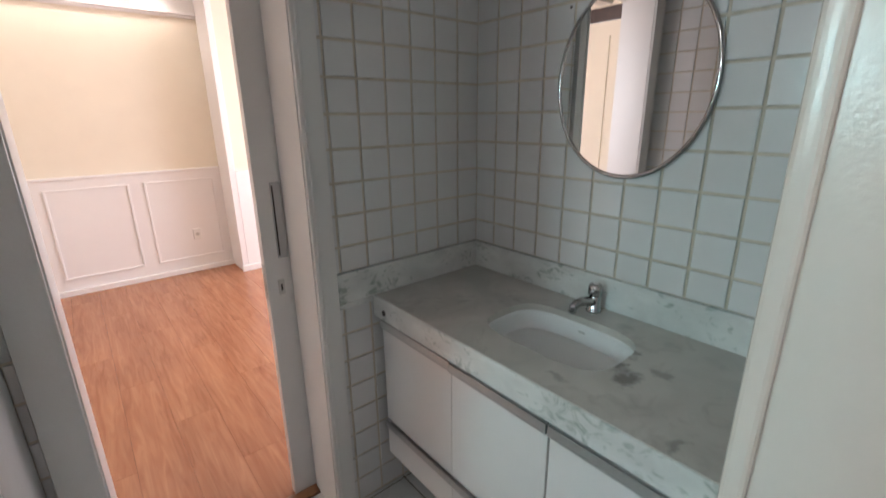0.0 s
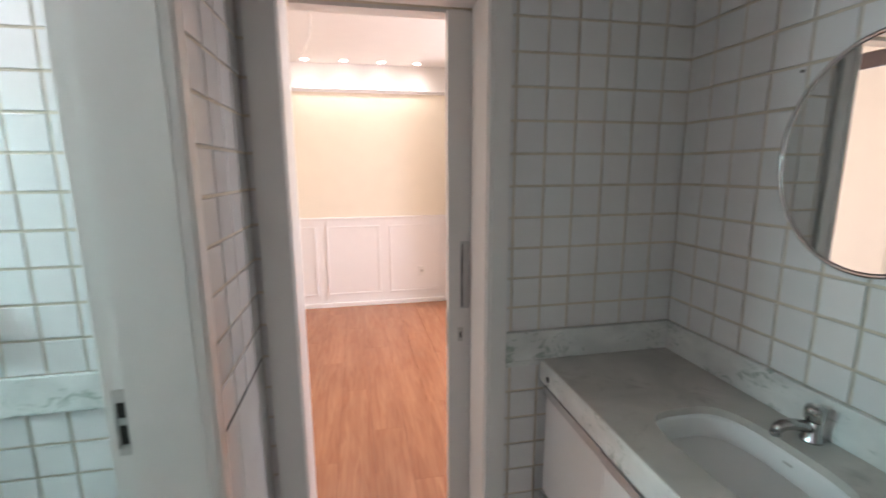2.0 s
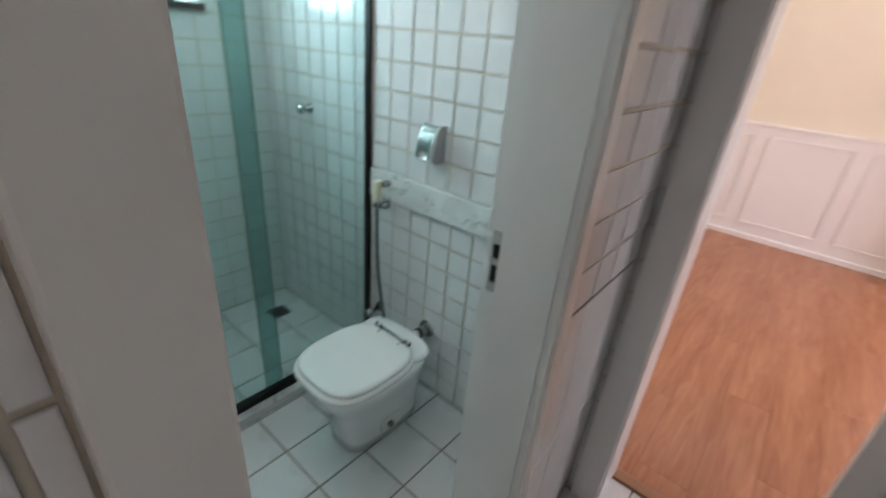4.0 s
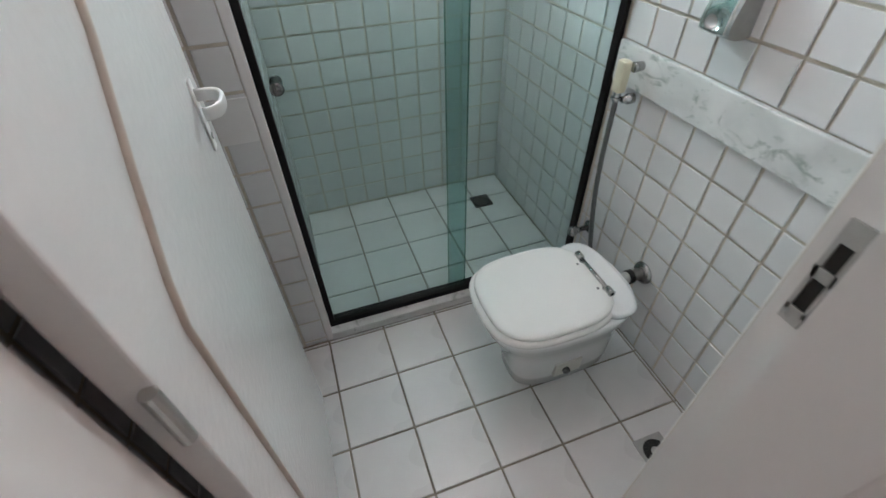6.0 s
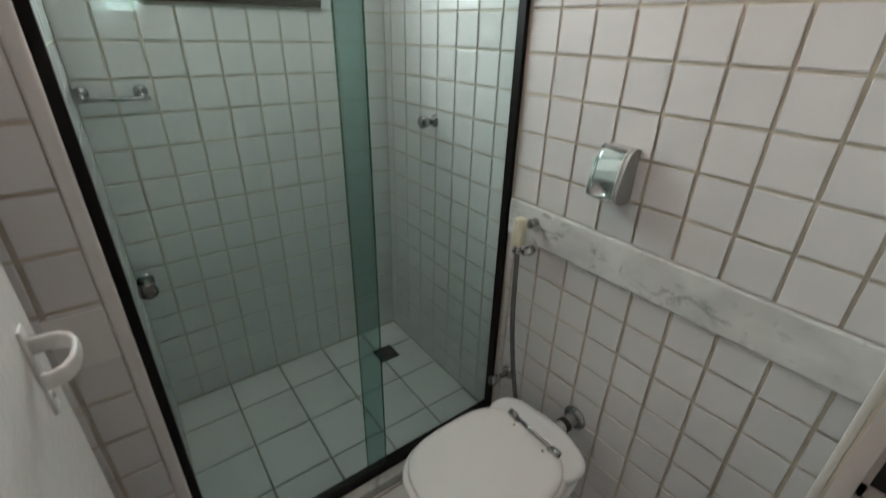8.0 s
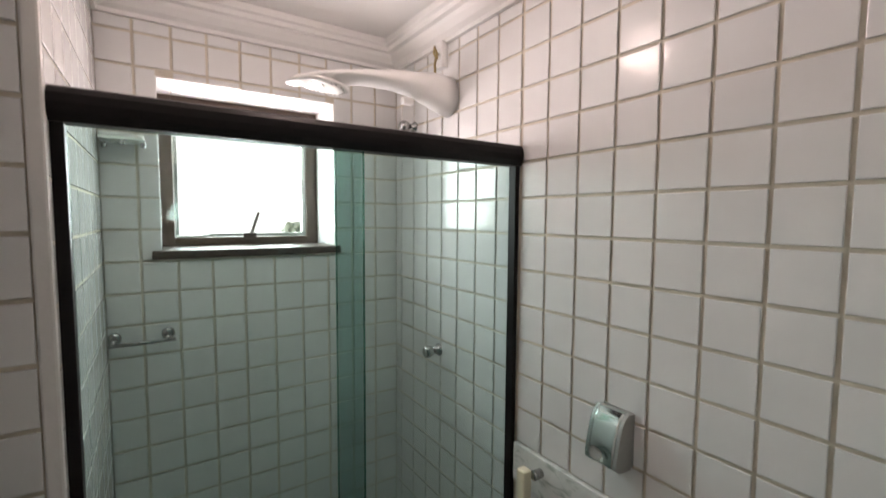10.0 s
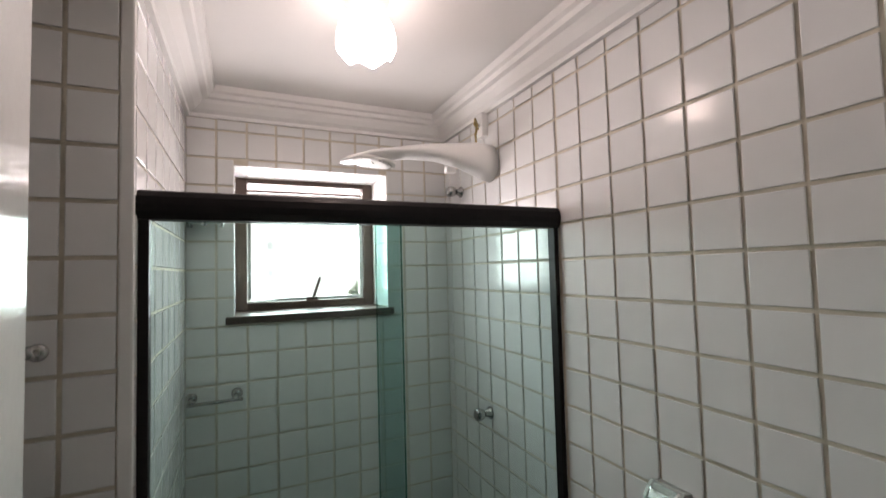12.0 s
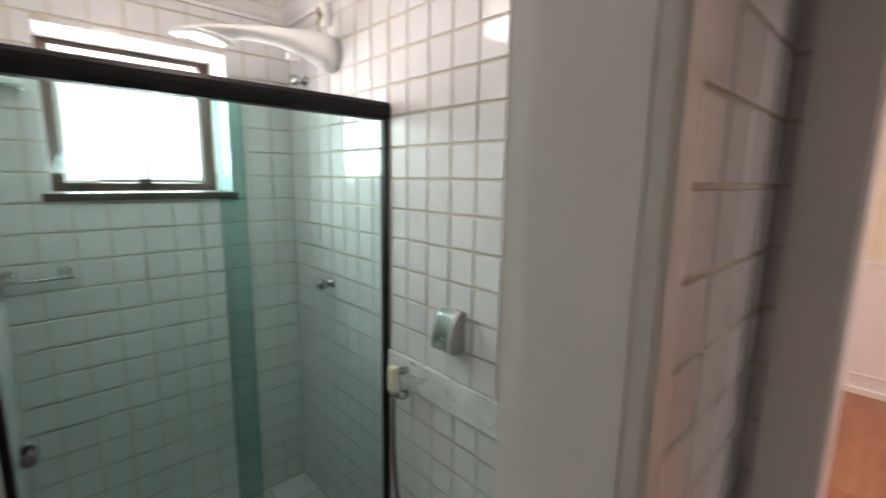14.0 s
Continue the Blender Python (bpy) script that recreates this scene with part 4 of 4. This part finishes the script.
def shower_head():
    s = thing("electric_shower", "white plastic electric shower with long curved body", "electric shower", (-1.69, YN, 2.07))
    # spine from the wall end to the spray face
    spine = [((0.0, -0.010, -0.020), 0.062, 0.080), ((-0.012, -0.060, -0.004), 0.060, 0.072), ((-0.03, -0.130, 0.014), 0.052, 0.050), ((-0.05, -0.210, 0.024), 0.050, 0.036), ((-0.072, -0.300, 0.024), 0.060, 0.026),
             ((-0.09, -0.380, 0.014), 0.078, 0.020), ((-0.105, -0.450, 0.004), 0.080, 0.018), ((-0.12, -0.510, -0.008), 0.058, 0.014), ((-0.125, -0.540, -0.014), 0.020, 0.006)]
    rings = []
    for (x, y, z), w, hgt in spine:
        rings.append([(x + w * math.cos(a), y, z + hgt * math.sin(a) * (1.0 if math.sin(a) > 0 else 0.75)) for a in (2 * math.pi * k / 28 for k in range(28))])
    part("body", skin(rings), PLASTIC, s, "", True)
    face = part("spray_face", skin([[(-0.105 + 0.070 * f * math.cos(a), -0.435 + 0.088 * f * math.sin(a), z - 0.010 * math.sin(a)) for a in (2 * math.pi * k / 32 for k in range(32))] for f, z in ((1.0, -0.008), (0.97, -0.016), (0.6, -0.019))]), PLASTIC, s, "speckled grey spray plate", True)
    for k in range(24):
        r, a = 0.016 + 0.048 * ((k * 0.618) % 1) ** 0.5, k * 2.4
        part("nozzle", lathe(((0.003, -0.022), (0.003, -0.014)), "z", 6, (-0.105 + r * math.cos(a), -0.435 + 1.2 * r * math.sin(a), -0.010 * math.sin(a) - 0.001)), STEEL, face)
    part("selector", box(-0.056, -0.028, -0.175, -0.135, -0.048, -0.024, 0.005), PLASTIC, s)
    part("lever", tube([(-0.02, -0.150, 0.030), (-0.03, -0.230, 0.052), (-0.034, -0.245, 0.050)], 0.006, 8), PLASTIC, s, "", True)
    part("wall_plate", box(-0.066, -0.014, -0.030, 0.0, 0.100, 0.192, 0.004), PLASTIC, s, "white cable cover")
    part("cable_clip", box(-0.056, -0.024, -0.042, -0.0305, 0.135, 0.147, 0.002), STEEL, s, "grey cable clamp")
    part("wire", tube([(-0.034, -0.036, 0.128), (-0.042, -0.046, 0.150), (-0.030, -0.050, 0.166), (-0.020, -0.046, 0.140), (-0.026, -0.052, 0.105), (-0.020, -0.054, 0.075), (-0.012, -0.056, 0.045)], 0.0045, 8), BRASS, s, "bare brass coloured wire", True)


shower_head()


def ceiling_light():
    c = thing("ceiling_light", "lit opal glass tulip ceiling lamp", "ceiling lamp", (-1.3, 0.732, TOP))
    part("base", lathe(((0.050, 0.0), (0.058, -0.003), (0.060, -0.016), (0.056, -0.030), (0.040, -0.046), (0.036, -0.073)), "z", 32), PLASTIC, c, "cream lamp base", True)
    prof = [(0.038, -0.060), (0.053, -0.070), (0.066, -0.093), (0.072, -0.118), (0.073, -0.142)]
    rings = [[(r * math.cos(a), r * math.sin(a), z) for a in (2 * math.pi * k / 48 for k in range(48))] for r, z in prof]
    rings.append([((0.066 + 0.006 * math.cos(6 * a)) * math.cos(a), (0.066 + 0.006 * math.cos(6 * a)) * math.sin(a), -0.156 + 0.010 * math.cos(6 * a)) for a in (2 * math.pi * k / 48 for k in range(48))])
    shade = part("shade", skin(rings, cap_first=True, cap_last=False), LIT_GLASS, c, "glowing scalloped opal glass shade", True)
    shade.visible_shadow = False
    bulb = part("bulb", lathe(((0.010, -0.07), (0.022, -0.10), (0.027, -0.13), (0.020, -0.160), (0.006, -0.170)), "z", 24), LIT_GLASS, c, "lit bulb", True)
    bulb.visible_shadow = False


ceiling_light()


def floor_drain(name, place, size, label, ring):
    d = thing(name, label, "floor drain", place)
    a = size / 2
    part("grate_frame", box(-a, a, -a, a, 0.0, 0.0035, 0.001), ZINC if ring else DARK_CHROME, d)
    part("well", lathe(((a * 0.78, 0.0036), (a * 0.78, 0.0042)), "z", 28), DARK, d, "dark drain opening")
    part("hub", lathe(((a * 0.30, 0.0038), (a * 0.30, 0.0058), (a * 0.25, 0.0062)), "z", 20), STEEL if ring else DARK, d)
    for k in range(20 if ring else 10):
        t = 2 * math.pi * k / (20 if ring else 10)
        part("slat", tube([(a * 0.36 * math.cos(t), a * 0.36 * math.sin(t), 0.0048), (a * 0.78 * math.cos(t + 0.25), a * 0.78 * math.sin(t + 0.25), 0.0046)], 0.0006, 5), DARK_CHROME, d)


floor_drain("floor_drain", (-0.522, 1.133, 0.0), 0.100, "square steel floor drain with a round slatted grate", True)
floor_drain("floor_drain", (-1.898, 1.140, 0.0), 0.098, "dark square shower drain", False)


def paper_ring():
    p = thing("bent_wire_holder", "bent chrome bar holder low on the tiled wall", "wire holder", (-0.445, YN, 0.34))
    path = [(0.012, -0.004, 0.0), (0.012, -0.040, 0.012), (0.006, -0.056, 0.018), (-0.012, -0.062, 0.010), (-0.034, -0.064, -0.020), (-0.052, -0.064, -0.070), (-0.068, -0.063, -0.125), (-0.082, -0.061, -0.185)]
    part("bar", tube(path, [0.006, 0.006, 0.0065, 0.007, 0.0075, 0.008, 0.008, 0.007], 12), CHROME, p, "", True)
    part("prong", tube([(-0.092, -0.058, -0.205), (-0.080, -0.061, -0.196), (-0.060, -0.060, -0.190), (-0.042, -0.058, -0.205)], [0.004, 0.006, 0.006, 0.005], 10), CHROME, p, "", True)
    part("wall_flange", lathe(((0.018, 0.0), (0.018, -0.006), (0.009, -0.012)), "y", 18, (0.012, 0, 0.0)), CHROME, p, "", True)


paper_ring()
switch = thing("blank_switch_plate", "blank white wall plate on the tiled pier", "switch plate", (XP, 0.200, 0.903))
part("plate", box(-0.001, 0.006, -0.045, 0.045, -0.056, 0.056, 0.002), PLASTIC, switch)
robe = thing("robe_hook", "small chrome hook on the tiled pier", "hook", (XP, 0.132, 1.540))
part("flange", lathe(((0.016, 0.0), (0.016, 0.006), (0.009, 0.012)), "x", 18), CHROME, robe, "", True)
part("peg", tube([(0.008, 0, 0), (0.040, 0, 0.0), (0.046, 0, 0.014)], 0.007, 10), CHROME, robe, "", True)

# ---------------------------------------------------------------- outside the bathroom window
structure("ground", slabs((-120, -2.4, -80, 80, -9.2, -9.0)), FACADE, "pale paved ground far below the window", "ground")
bld = thing("apartment_building", "pale sunlit apartment building across the street", "building", (-46, 2, -9))
part("wall", box(-8, 0, -16, 34, 0, 26, 0.05), FACADE, bld)
for r in range(6):
    part("window", box(-0.02, 0.04, 0.55, 1.05, 2.09 + r * 2.75, 2.85 + r * 2.75), FACADE_GLASS, bld)



def far_tree():
    t = thing("tree", "rounded green tree beyond the window", "tree", (-14.4, 4.13, -8.0))
    part("trunk", tube([(0, 0, 0), (0.1, 0, 4), (0.0, 0.1, 7.5)], [0.28, 0.2, 0.1], 10), BARK, t, "", True)
    rnd = random.Random(4)
    bm = bmesh.new()
    for k in range(900):
        a, b, r = rnd.uniform(0, 6.283), rnd.uniform(-1, 1), rnd.uniform(0.5, 1.0) ** 0.5
        p = Vector((0.62 * r * math.cos(a) * (1 - b * b) ** 0.5, 0.62 * r * math.sin(a) * (1 - b * b) ** 0.5, 8.75 + 0.72 * r * b))
        q = Euler((rnd.uniform(0, 3), rnd.uniform(0, 3), rnd.uniform(0, 3))).to_matrix()
        sz = rnd.uniform(0.06, 0.13)
        bm.faces.new([bm.verts.new(p + q @ Vector(v) * sz) for v in ((-1, 0, 0), (0, -0.5, 0), (1, 0, 0), (0, 0.5, 0))])
    part("crown", bm, LEAF_GREEN, t)


far_tree()


# ---------------------------------------------------------------- tiles and planks
meshes = {}


def tile_mesh(w, h, mat, thick, edge):
    key = (round(w, 3), round(h, 3), mat.name, thick)
    if key not in meshes:
        a, b, e = w / 2, h / 2, edge
        bm = bmesh.new()
        loops = [[bm.verts.new(p) for p in ((-x, -y, z), (x, -y, z), (x, y, z), (-x, y, z))] for x, y, z in ((a, b, 0), (a, b, thick - e), (a - e * 0.4, b - e * 0.4, thick - e * 0.3), (a - e * 1.3, b - e * 1.3, thick))]
        for p, q in zip(loops, loops[1:]):
            for k in range(4):
                bm.faces.new((p[k], p[(k + 1) % 4], q[(k + 1) % 4], q[k]))
        bm.faces.new(loops[-1])
        me = bpy.data.meshes.new("tile")
        bm.to_mesh(me)
        bm.free()
        me.materials.append(mat)
        meshes[key] = me
    return meshes[key]


rnd = random.Random(11)


def tiles(parent, facing, level, us, vs, mat=TILE, gap=0.008, thick=0.0032, edge=0.0014, holes=(), name="tile", most=300, tilt=0.25):
    """Tiles between the joints us and vs on the plane level, facing one way. holes: (u0, u1, v0, v1) left free; tiles are cut there."""
    turn = {"-y": Matrix(((1, 0, 0), (0, 0, -1), (0, 1, 0))), "+y": Matrix(((-1, 0, 0), (0, 0, 1), (0, 1, 0))), "-x": Matrix(((0, 0, -1), (-1, 0, 0), (0, 1, 0))),
            "+x": Matrix(((0, 0, 1), (1, 0, 0), (0, 1, 0))), "+z": Matrix.Identity(3), "-z": Matrix(((1, 0, 0), (0, -1, 0), (0, 0, -1)))}[facing].to_4x4()
    cells = []
    for u0, u1 in zip(us, us[1:]):
        for v0, v1 in zip(vs, vs[1:]):
            c = [u0 + gap / 2, u1 - gap / 2, v0 + gap / 2, v1 - gap / 2]
            for a, b, p, q in holes:
                if c and c[0] < b and c[1] > a and c[2] < q and c[3] > p:
                    cuts = [[c[0], min(c[1], a), c[2], c[3]], [max(c[0], b), c[1], c[2], c[3]], [c[0], c[1], c[2], min(c[3], p)], [c[0], c[1], max(c[2], q), c[3]]]
                    c = max(cuts, key=lambda k: max(k[1] - k[0], 0) * max(k[3] - k[2], 0))
                    if c[1] - c[0] < 0.006 or c[3] - c[2] < 0.006:
                        c = None
            if c and c[1] - c[0] > 0.004 and c[3] - c[2] > 0.004:
                cells.append(c)
    for u0, u1, v0, v1 in cells[:most]:
        u, v = (u0 + u1) / 2, (v0 + v1) / 2
        place = {"y": (u, level, v), "x": (level, u, v), "z": (u, v, level)}[facing[1]]
        ob = new(name, tile_mesh(u1 - u0, v1 - v0, mat, thick, edge))
        ob.parent = parent
        wob = Euler([radians(rnd.gauss(0, tilt)), radians(rnd.gauss(0, tilt)), 0]).to_matrix().to_4x4() if tilt else Matrix.Identity(4)
        ob.matrix_basis = Matrix.Translation(place) @ turn @ wob
    return len(cells)


def joints(start, stop, pitch, phase):
    """Joint lines from start to stop with one of them at phase."""
    k = math.ceil((start - phase) / pitch + 0.03)
    out = [start]
    while phase + k * pitch < stop - 0.003:
        out.append(phase + k * pitch)
        k += 1
    return out + [stop]


ROWS_A = joints(0.0, 2.257, P, 0.953)
ROWS_V = joints(0.0, TOP, P, 0.953)
W = {o.name: o for o in scene.objects}
WIN = (0.425, 1.028, 1.484, 2.087)
LOW = joints(0.0, 0.836, P, 0.836)
HIGH = [0.951] + [r for r in ROWS_A if r > 0.96]
ABOVE = [0.968] + [r for r in ROWS_V if r > 0.97]
BELOW = joints(0.0, 0.843, P, 0.743)
tiles(W["wall_north_1"], "-y", YN, joints(XK, -1.3155, P, -1.215), ROWS_A)
tiles(W["wall_north_1"], "-y", YN, joints(-1.3155, XT, 0.1055, -0.655), LOW)
tiles(W["wall_north_1"], "-y", YN, joints(-1.3155, XT, P, -1.215), HIGH)
tiles(W["wall_north_1"], "-y", YN, joints(0.598, XE, P, XE), ABOVE)
tiles(W["wall_north_1"], "-y", YN, joints(0.598, XE, P, XE), BELOW)
tiles(W["wall_north_1"], "-y", YN, [XW, -0.181], ROWS_V)
tiles(W["wall_north_1"], "-y", YN, joints(-0.181, 0.598, P, XE), joints(2.173, TOP, P, 2.213))
tiles(W["wall_west"], "+x", XK, joints(YS, YN, P, YN), ROWS_A, holes=(WIN,))
tiles(W["wall_shaft"], "+x", XP, joints(YP, YS - 0.018, P, 0.162), joints(0.0, 2.35, P, 1.600))
tiles(W["wall_shaft"], "+y", YS, joints(XK, XP - 0.012, P, XP - 0.016), ROWS_A)
tiles(W["wall_toilet_side"], "+y", YP, joints(XP, XT, P, XP), ROWS_A)
tiles(W["wall_partition"], "+x", XW, joints(0.872, YN, P, YN), [0.952] + [r for r in ROWS_V if r > 0.96])
tiles(W["wall_partition"], "+x", XW, joints(0.872, YN, 0.315, YN), [0.0, 0.48, 0.946], gap=0.003, name="wall_panel")
# a dark strip paints the shadow in the joint over the panels
trim("open_joint", box(XW - 0.001, XW + 0.0012, 0.874, YN - 0.004, 0.9465, 0.9515), DARK, "open joint above the smooth lower panels, its shadow drawn as a dark strip", "joint")
tiles(W["wall_partition"], "+x", XW, joints(0.03, 0.115, P, 0.088), ROWS_V)
tiles(W["wall_partition"], "+x", XW, joints(0.115, 0.872, P, YN), joints(2.18, TOP, P, 2.213))
tiles(W["wall_partition"], "-x", XT, joints(0.880, YN, P, YN), ROWS_A)
tiles(W["wall_east"], "-x", XE, joints(0.13, YN, P, YN), ABOVE)
tiles(W["wall_east"], "-x", XE, joints(0.13, YN, P, YN), BELOW[:3])
# window reveals
tiles(W["wall_west"], "+y", 0.425, joints(FX + 0.05, XK, P, XK), joints(1.513, 2.087, P, 1.583), gap=0.004, thick=0.003)
tiles(W["wall_west"], "-y", 1.028, joints(FX + 0.05, XK, P, XK), joints(1.513, 2.087, P, 1.583), gap=0.004, thick=0.003)
tiles(W["wall_west"], "-z", 2.087, joints(FX + 0.05, XK, P, XK), joints(0.425, 1.028, P, YN), gap=0.004, thick=0.003)
# floors
tiles(W["floor_bath"], "+z", -0.005, joints(XP + 0.004, -0.22, 0.21, -0.64), joints(YP, YN, 0.21, 1.30), FLOOR_TILE, 0.007, 0.005, 0.0015, name="floor_tile", tilt=0.12)
tiles(W["floor_bath"], "+z", -0.005, joints(XK, XS - 0.035, 0.214, -1.505), joints(YS, YN, 0.212, 1.112), FLOOR_TILE, 0.007, 0.005, 0.0015, name="floor_tile", tilt=0.12)
tiles(W["floor_bath"], "+z", -0.005, joints(-0.22, XE, 0.21, 0.20), joints(-0.2, 1.46, 0.21, 1.30), FLOOR_TILE, 0.007, 0.005, 0.0015, name="floor_tile", tilt=0.12)
xs = joints(-0.92, 3.2, 0.19, -0.04)
for i, (a, b) in enumerate(zip(xs, xs[1:])):
    start = 1.51 - (i * 0.47) % 1.2
    ys = [1.51] + [start + 1.25 * k for k in range(1, 5) if 1.53 < start + 1.25 * k < YB - 0.05] + [YB]
    tiles(W["floor_bedroom"], "+z", -0.010, [a, b], ys, WOOD, 0.0008, 0.010, 0.0006, name="plank", tilt=0)
